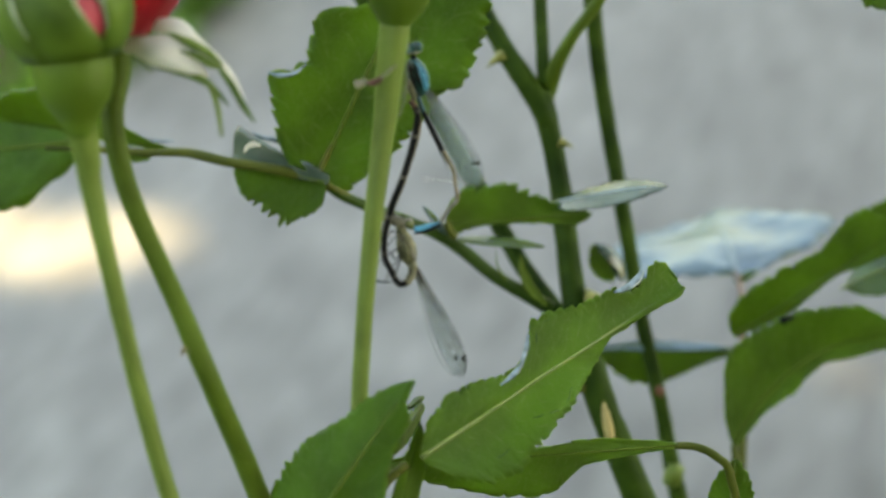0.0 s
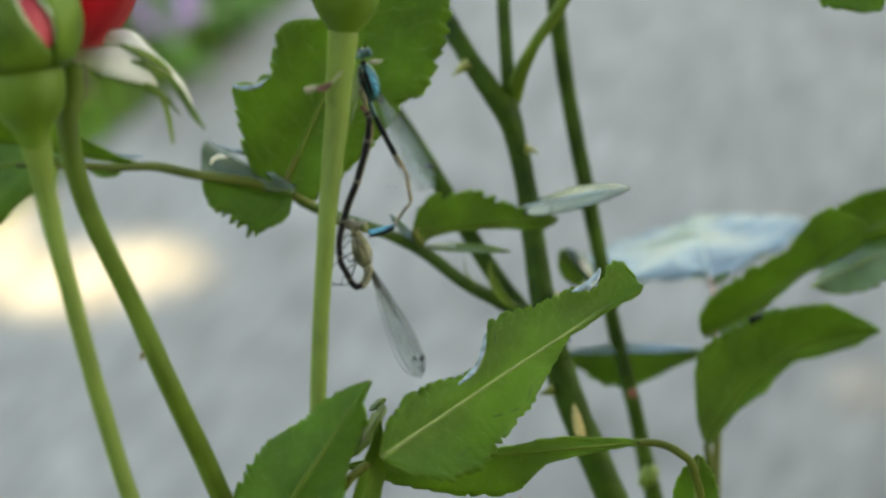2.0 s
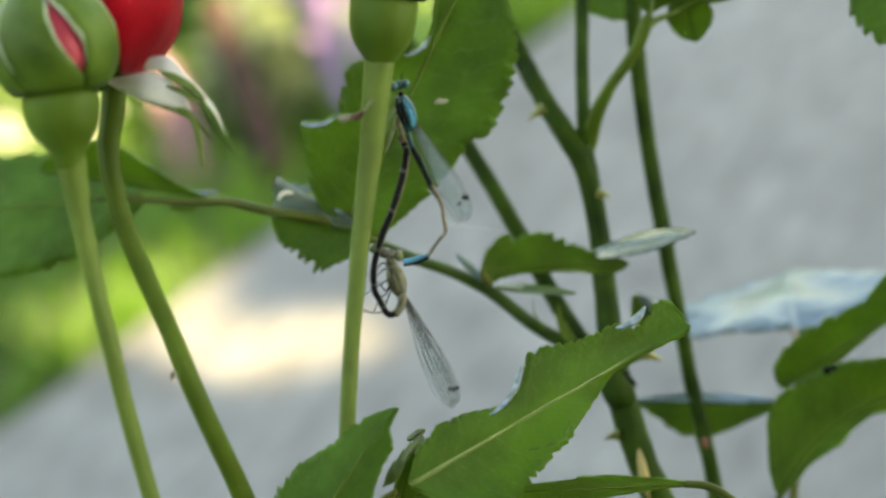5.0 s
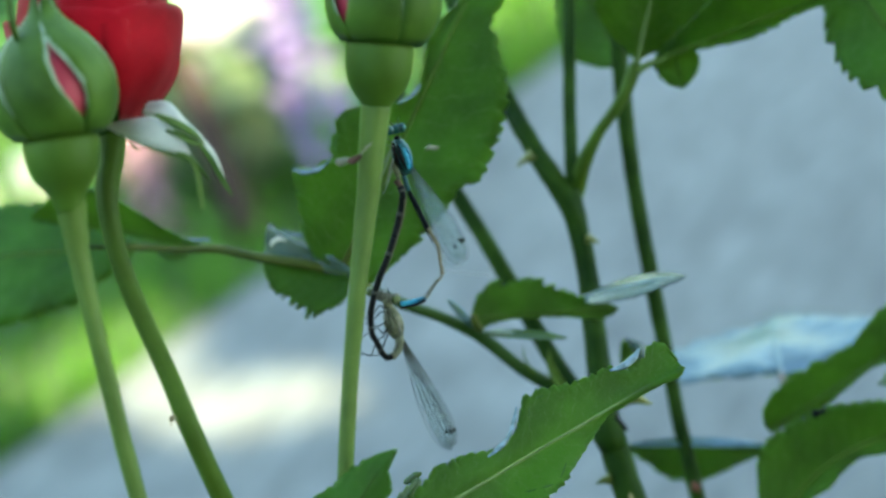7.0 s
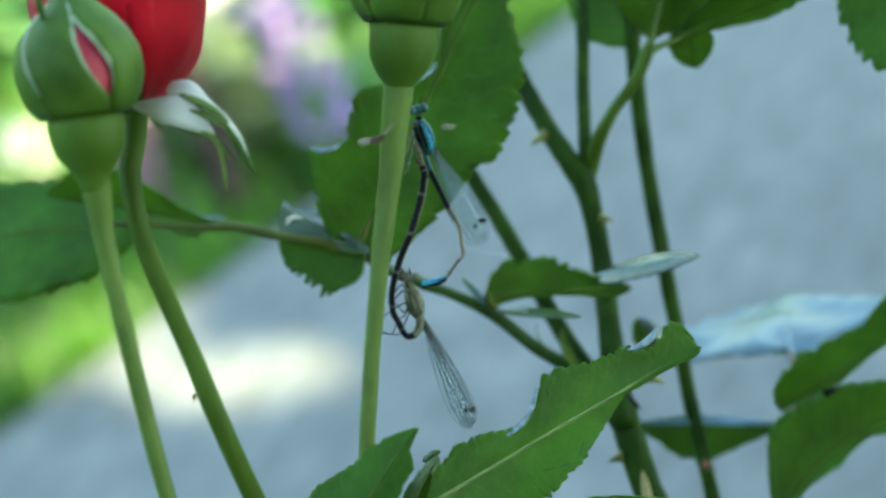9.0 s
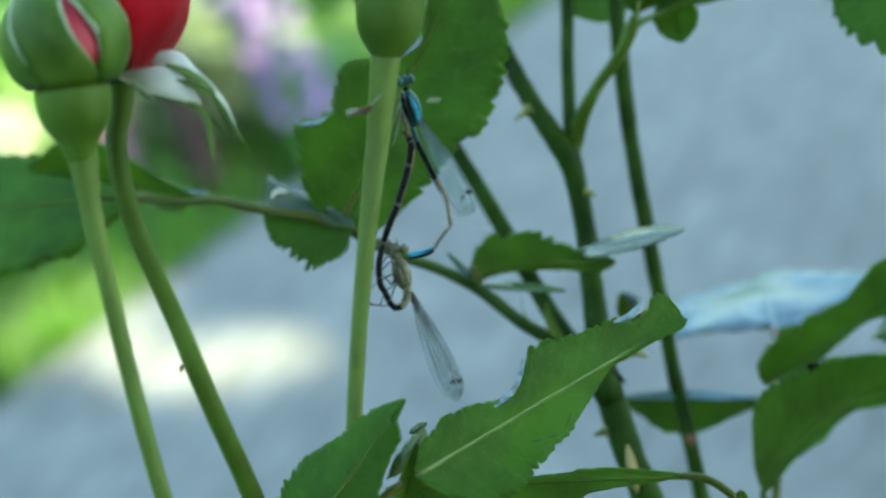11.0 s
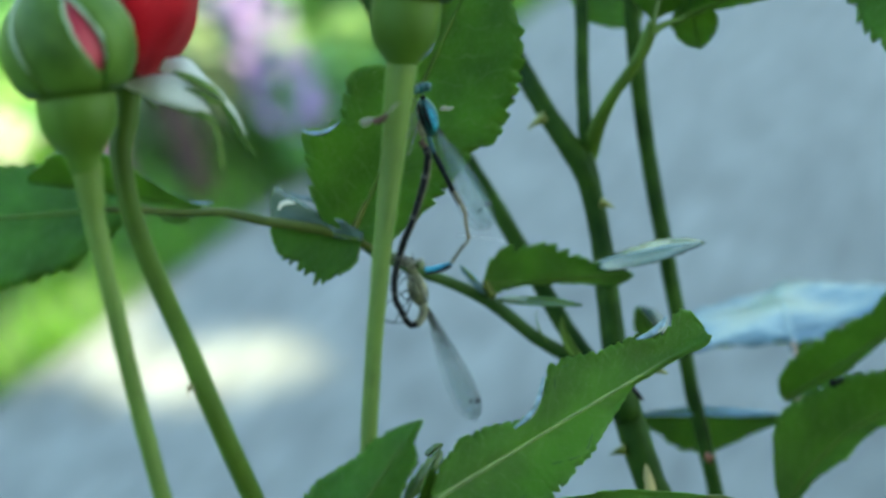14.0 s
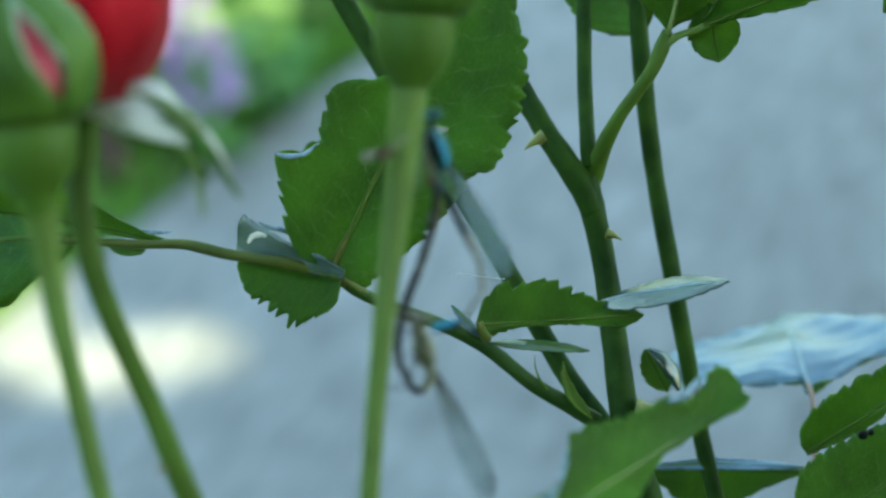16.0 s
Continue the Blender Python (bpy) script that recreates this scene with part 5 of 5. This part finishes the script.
def female_damselfly():
    t = thing("damselfly", "female damselfly, pale brown, hanging with looped dark tail", "damselfly", "damselflies in a mating wheel")
    axis = Vector((-0.0106, 0.2628, 0.7866)) - Vector((-0.0119, 0.2648, 0.7908))
    across = Vector((-0.0109, 0.2650, 0.7918)) - Vector((-0.0149, 0.2661, 0.7924))
    part("head", ball(bmesh.new(), (-0.0129, 0.2656, 0.7920), (0.00085, 0.0008, 0.0019), across), M_GREY, t, "greyish brown head")
    part("face", ball(bmesh.new(), (-0.0123, 0.2648, 0.7912), (0.0007, 0.0007, 0.0009), axis), M_TAN, t)
    for p in ((-0.0110, 0.2650, 0.7919), (-0.0148, 0.2661, 0.7925)):
        part("eye", ball(bmesh.new(), p, (0.00072, 0.00072, 0.00078), axis), M_EYE, t, "olive eye")
    part("eye_cap", ball(bmesh.new(), (-0.0110, 0.2652, 0.7923), (0.00055, 0.0006, 0.0005), axis), M_GREY, t, "dark grey top of the eye")
    for p in (((-0.0120, 0.2649, 0.7927), (-0.0121, 0.2644, 0.7937), (-0.0122, 0.2637, 0.7945)), ((-0.0130, 0.2649, 0.7929), (-0.0133, 0.2644, 0.7939), (-0.0136, 0.2637, 0.7946))):
        part("antenna", tube(bmesh.new(), p, [0.00008, 0.00005], 6, 5), M_BLACK, t)
    part("neck", ball(bmesh.new(), (-0.0119, 0.2646, 0.7908), (0.0006, 0.0006, 0.0006), axis), M_TAN, t)
    foot = Vector((-0.0121, 0.2648, 0.7908))
    prof = [(0, 6), (6, 10), (16, 14), (30, 16.5), (42, 15), (52, 10), (58, 6)]
    th = part("thorax", lathe(bmesh.new(), foot, axis, [(a * 0.00009, b * 0.00009) for a, b in prof], 20), M_TAN, t, "pale tan thorax with darker stripes")
    ax = axis.normalized()
    for dx, m, k0, k1, z in ((-10, M_GREY, 1, 4, 0.9), (-3, M_OLIVE, 2, 5, 1.5), (5, M_OLIVE, 1, 4, 1.0), (9, M_GREY, 3, 6, 1.3)):
        pts = [foot + ax * (a * 0.00009) + Vector((dx * 0.00009 * b / 16, -math.sqrt(max(0.0, 1 - (dx / 17) ** 2)) * b * 0.00009 * 0.93, 0.35 * b * 0.00009)) for a, b in prof[k0:k1]]
        part("stripe", tube(bmesh.new(), pts, [0.00008 * z, 0.00016 * z, 0.0002 * z, 0.00008 * z], 14, 6, 0.9, dx), m, th)
    part("wing_root", ball(bmesh.new(), (-0.0104, 0.2634, 0.7873), (0.0005, 0.0005, 0.0009), axis), M_TAN, t)
    tail = [(-0.0106, 0.2630, 0.7869), (-0.0105, 0.2618, 0.7860), (-0.0109, 0.2610, 0.7851), (-0.0116, 0.2603, 0.7847), (-0.0125, 0.2600, 0.7848), (-0.0132, 0.2603, 0.7856), (-0.0137, 0.2608, 0.7866), (-0.0145, 0.2615, 0.7878), (-0.0147, 0.2623, 0.7891), (-0.0147, 0.2633, 0.7909), (-0.0141, 0.2648, 0.7930), (-0.0133, 0.2661, 0.7953), (-0.0122, 0.2675, 0.7974), (-0.0112, 0.2693, 0.7999), (-0.0103, 0.2715, 0.8026), (-0.0099, 0.2728, 0.8050), (-0.0103, 0.2736, 0.8063), (-0.0110, 0.2742, 0.8071)]
    abdomen(t, tail, [0.0007, 0.0006, 0.00048, 0.00045, 0.00048, 0.0005, 0.00055, 0.0006, 0.0006, 0.00048], 17, [M_TAN] * 3 + [M_BLACK] * 13 + [M_WITHER])
    # pale joint rings between the long dark segments
    line = spline(tail, 170)
    for at, r in ((52, 0.00047), (77, 0.00049), (100, 0.00053), (122, 0.0006), (140, 0.00063), (155, 0.00062)):
        part("joint_ring", tube(bmesh.new(), [line[at - 1], line[at], line[at + 1]], [r * 1.0, r * 1.04, r * 1.0], 4, 12), M_JOINT, t)
    stripe = [(-0.0142, 0.2628, 0.7912), (-0.0137, 0.2641, 0.7932), (-0.0128, 0.2654, 0.7955), (-0.0118, 0.2668, 0.7976), (-0.0108, 0.2685, 0.8001), (-0.0098, 0.2706, 0.8028), (-0.0095, 0.2721, 0.8050)]
    part("abdomen_side_stripe", tube(bmesh.new(), stripe, [0.00002, 0.00003, 0.00005, 0.00009, 0.00013], 30, 6), M_ORANGE, t, "ochre side stripe of the tail")
    for k, (tip, base, w) in enumerate((((-0.0029, 0.2562, 0.7705), (-0.0103, 0.2628, 0.7866), 44), ((-0.0024, 0.2582, 0.7700), (-0.0101, 0.2636, 0.7850), 44), ((-0.0035, 0.2588, 0.7689), (-0.0103, 0.2634, 0.7862), 44), ((-0.0027, 0.2549, 0.7721), (-0.0102, 0.2619, 0.7861), 42))):
        wing(t, base, tip, w * 0.000068, (0.2, -1, 0.3), 0.012 * (k - 1.5), k + 5, 0.84 + 0.015 * (k % 2))
    for p in ([(-0.0118, 0.2636, 0.7899), (-0.0131, 0.2634, 0.7906), (-0.0143, 0.2622, 0.7901), (-0.0158, 0.2621, 0.7904)], [(-0.0118, 0.2631, 0.7892), (-0.0133, 0.2624, 0.7889), (-0.0145, 0.2613, 0.7886), (-0.0159, 0.2607, 0.7879)],
              [(-0.0120, 0.2628, 0.7887), (-0.0128, 0.2616, 0.7875), (-0.0139, 0.2605, 0.7872), (-0.0147, 0.2593, 0.7856), (-0.0165, 0.2596, 0.7861)], [(-0.0117, 0.2635, 0.7878), (-0.0127, 0.2620, 0.7862), (-0.0133, 0.2607, 0.7849), (-0.0148, 0.2601, 0.7850), (-0.0162, 0.2594, 0.7857)],
              [(-0.0122, 0.2642, 0.7891), (-0.0133, 0.2647, 0.7909), (-0.0145, 0.2636, 0.7899), (-0.0155, 0.2624, 0.7890)], [(-0.0122, 0.2636, 0.7879), (-0.0130, 0.2626, 0.7873), (-0.0135, 0.2626, 0.7880), (-0.0141, 0.2628, 0.7888)]):
        leg(t, p, 0.0001)


def small_things():
    g = thing("gnat", "tiny brown gnat clinging to the flower stem", "insect")
    part("body", ball(bmesh.new(), (-0.0432, 0.2479, 0.7821), (0.00033, 0.00033, 0.00065), (0.2, 0, 1)), M_ORANGE, g)
    for p in ([(-0.0432, 0.2481, 0.7823), (-0.0428, 0.2482, 0.7825), (-0.0424, 0.2483, 0.7817)], [(-0.0432, 0.2478, 0.7819), (-0.0428, 0.2477, 0.7816), (-0.0422, 0.2480, 0.7812)], [(-0.0433, 0.2477, 0.7818), (-0.0434, 0.2475, 0.7814), (-0.0432, 0.2477, 0.7808)]):
        part("leg", tube(bmesh.new(), p, [0.00008, 0.00006], 6, 5), M_ORANGE, g)
    d = thing("dry_floret", "shrivelled pinkish flower scrap stuck to the stem", "flower scrap")
    strip("scrap", d, [(-0.0177, 0.2688, 0.8130), (-0.0170, 0.2679, 0.8136), (-0.0161, 0.2673, 0.8145), (-0.0156, 0.2667, 0.8155)], [0.00016, 0.00049, 0.00041, 0.00008], M_WITHER)
    strip("petal", d, [(-0.0172, 0.2688, 0.8130), (-0.0180, 0.2688, 0.8132), (-0.0189, 0.2687, 0.8129), (-0.0195, 0.2688, 0.8132)], [0.00016, 0.00041, 0.00057, 0.00016], M_SCRAP, "withered dull white petal")
    part("thread", tube(bmesh.new(), [(-0.0163, 0.2681, 0.8139), (-0.0154, 0.2658, 0.8160), (-0.0147, 0.2654, 0.8171), (-0.0139, 0.2652, 0.8179)], [0.00012, 0.00010, 0.00020, 0.00007], 12, 6), M_SCRAP, d)
    s = thing("petal_scrap", "small pale scrap on the broad leaf", "petal scrap")
    strip("scrap", s, [(-0.0074, 0.3250, 0.7864), (-0.0066, 0.3252, 0.7867), (-0.0058, 0.3252, 0.7866), (-0.0049, 0.3253, 0.7869)], [0.00010, 0.00040, 0.00030, 0.00010], M_SCRAP)
    w = thing("silk_thread", "fine curled silk thread on a leaf edge", "thread")
    part("silk", tube(bmesh.new(), [(0.0042, 0.3185, 0.7644), (0.0003, 0.3172, 0.7657), (-0.0028, 0.3167, 0.7665), (-0.0040, 0.3170, 0.7668), (-0.0044, 0.3168, 0.7664), (-0.0037, 0.3166, 0.7662), (-0.0035, 0.3169, 0.7667)], [0.00006, 0.00005], 40, 5), M_SILK, w)


male_damselfly()
female_damselfly()
small_things()



# ---- the flower bed past the path ----
def clump(name, label, category, foot, radius, height, count, size, leaf_material, blossoms=(), seed=0):
    """A low garden plant: stalks, many small leaves, and blossoms at the top."""
    rng = random.Random(seed)
    t = thing(name, label, category, "plants in the flower bed")
    foot = Vector(foot)
    for k in range(6):
        a = rng.uniform(0, 6.28)
        q = foot + Vector((math.cos(a), math.sin(a), 0)) * radius * 0.5 + Vector((0, 0, height * 0.85))
        stem("stalk", t, [foot, (foot + q) / 2 + Vector((0, 0, height * 0.1)), q], [0.003, 0.002, 0.0012], M_GRASS, n=8)
    v, f = [], []
    for _ in range(count):
        d = Vector((rng.gauss(0, 1), rng.gauss(0, 1), rng.gauss(0, 1))).normalized() * rng.random() ** 0.45
        c = foot + Vector((d.x * radius, d.y * radius, height * (0.5 + 0.5 * d.z)))
        r = Matrix.Rotation(rng.uniform(0, 6.28), 3, "Z") @ Matrix.Rotation(rng.gauss(0.3, 0.5), 3, "X")
        k, z = len(v), size * rng.uniform(0.6, 1.2)
        v += [tuple(c + r @ Vector(p) * z) for p in ((-1, 0, -0.1), (-0.3, -0.42, 0.08), (-0.3, 0, 0), (-0.3, 0.42, 0.08), (0.4, -0.36, 0.05), (0.4, 0, -0.03), (0.4, 0.36, 0.05), (1.1, 0, -0.2))]
        f += [(k, k + 1, k + 2), (k, k + 2, k + 3), (k + 1, k + 4, k + 5, k + 2), (k + 2, k + 5, k + 6, k + 3), (k + 4, k + 7, k + 5), (k + 5, k + 7, k + 6)]
    me = bpy.data.meshes.new("foliage")
    me.from_pydata(v, [], f)
    me.materials.append(leaf_material)
    ob = new("foliage", me)
    ob.parent = t
    tagged(ob, kind="stuff")
    for x, y, z, r, m in blossoms:
        bm = bmesh.new()
        c = foot + Vector((x, y, z))
        for k in range(6):
            a = k * math.pi / 3 + rng.random()
            w = Vector((math.cos(a), math.sin(a), 0.35))
            ball(bm, c + w * r * 0.55, (r * 0.42, r * 0.16, r * 0.55), w, 5, 8)
        ball(bm, c, (r * 0.25, r * 0.25, r * 0.2), (0, 0, 1), 4, 6)
        part("blossom", bm, m, t)
    return t


def flower_spike(foot, top, radius, material, label, seed):
    """An upright spike set with small blossoms."""
    rng = random.Random(seed)
    foot, top = Vector(foot), Vector(top)
    t = thing("flower_spike", label, "flower", "plants in the flower bed")
    stem("stalk", t, [foot, (foot + top) / 2, top], [0.004, 0.003, 0.002], M_GRASS, n=8)
    for k in range(70):
        u = 0.1 + 0.9 * k / 70
        a = rng.uniform(0, 6.28)
        w = Vector((math.cos(a), math.sin(a), 0.4))
        c = foot + (top - foot) * u + w * radius * (1.1 - 0.75 * u) * rng.uniform(0.6, 1.1)
        part("blossom", ball(bmesh.new(), c, (0.006, 0.004, 0.009), w, 5, 7), material, t)


def stake(foot, top, r):
    t = thing("wooden_stake", "dark brown weathered wooden stake leaning in the bed", "stake")
    foot, top = Vector(foot), Vector(top)
    stem("post", t, [foot - (top - foot) * 0.1, (foot + top) / 2, top], [r * 1.1, r, r * 0.92], M_WOOD, n=12)


def pale_stone(centre, size, seed):
    bm = ball(bmesh.new(), centre, size, (0, 0, 1), 12, 18)
    for v in bm.verts:
        v.co += (v.co - Vector(centre)) * 0.25 * noise.noise(v.co * 14 + Vector((seed, 0, 0)))
    tagged(part("stone", bm, M_STONE), "pale rounded edging stone in the sun", "stone", "stones of the bed")


stake((-0.2007, 1.6894, 0.0242), (-0.2578, 1.7629, 0.1542), 0.014)
for k, (x, y, rad, hh, mm) in enumerate(((-0.62, 1.62, 0.1, 0.1, M_HERB), (-0.5, 2.0, 0.14, 0.16, M_HERB), (-0.34, 2.05, 0.09, 0.1, M_HERB), (-0.1, 2.06, 0.1, 0.12, M_HERB), (-0.2, 2.4, 0.18, 0.2, M_HERB), (0.1, 2.55, 0.2, 0.16, M_HERB), (-0.7, 2.5, 0.22, 0.25, M_HERB), (-0.45, 2.7, 0.25, 0.3, M_HERB), (0.0, 2.95, 0.3, 0.3, M_HERB))):
    clump("garden_plant", "low leafy green plant in the flower bed", "plant", (x, y, 0), rad, hh, 260, 0.026, mm, seed=k + 70)
flower_spike((-0.1028, 1.6749, 0.0582), (-0.1700, 1.8328, 0.2151), 0.028, M_LILAC, "lilac flower spike in the bed", 1)
flower_spike((-0.1255, 1.7383, 0.0485), (-0.1843, 1.8702, 0.2001), 0.026, M_LILAC, "lilac flower spike in the bed", 2)
flower_spike((-0.2680, 1.6844, -0.0241), (-0.3098, 1.7509, 0.0934), 0.022, M_ROSEPINK, "pink flower spike beside the grass", 3)
flower_spike((-0.2901, 2.0889, -0.0206), (-0.2990, 2.1506, 0.0878), 0.03, M_ROSEPINK, "pink flower spike beside the grass", 4)
flower_spike((-0.2167, 2.1315, -0.0478), (-0.2353, 2.1977, 0.0686), 0.026, M_ROSEPINK, "pink flower spike beside the grass", 5)
pale_stone((-0.2787, 2.0878, 0.0580), (0.056, 0.05, 0.05), 1)
pale_stone((-0.4002, 1.8048, 0.0022), (0.04, 0.036, 0.036), 3)
pale_stone((-0.4819, 1.7861, -0.0246), (0.05, 0.04, 0.03), 4)


# added lime balls that blur into the bright discs of sunlit leaves
for k, (place, size) in enumerate((((-0.1141, 1.7512, 0.1326), 0.02), ((-0.0646, 1.8382, 0.1104), 0.022), ((-0.3926, 1.8090, 0.0489), 0.02))):
    place = Vector(place)
    clump("garden_plant", "low plant with an added lime ball as sunlit-leaf highlight", "plant", (place.x, place.y, 0), 0.05, max(0.05, place.z), 60, 0.02, M_HERB, ((0, 0, place.z, size, M_LIME),), seed=k + 90)


clump("garden_plant", "low sage-green leafy plant in dappled sun", "plant", (-0.2195, 1.7952, 0), 0.06, 0.148, 170, 0.02, M_SAGE, seed=95)
clump("garden_plant", "low plant with pale blush blossoms in dappled sun", "plant", (-0.2213, 1.8810, 0), 0.06, 0.136, 120, 0.02, M_SAGE,
      tuple((0.045 * math.cos(a), 0.04 * math.sin(a), 0.116 + 0.02 * math.sin(2.3 * a), 0.024, M_BLUSH) for a in (0, 0.9, 1.9, 2.8, 3.7, 4.6, 5.5)), seed=96)


def motions():
    pass


motions()
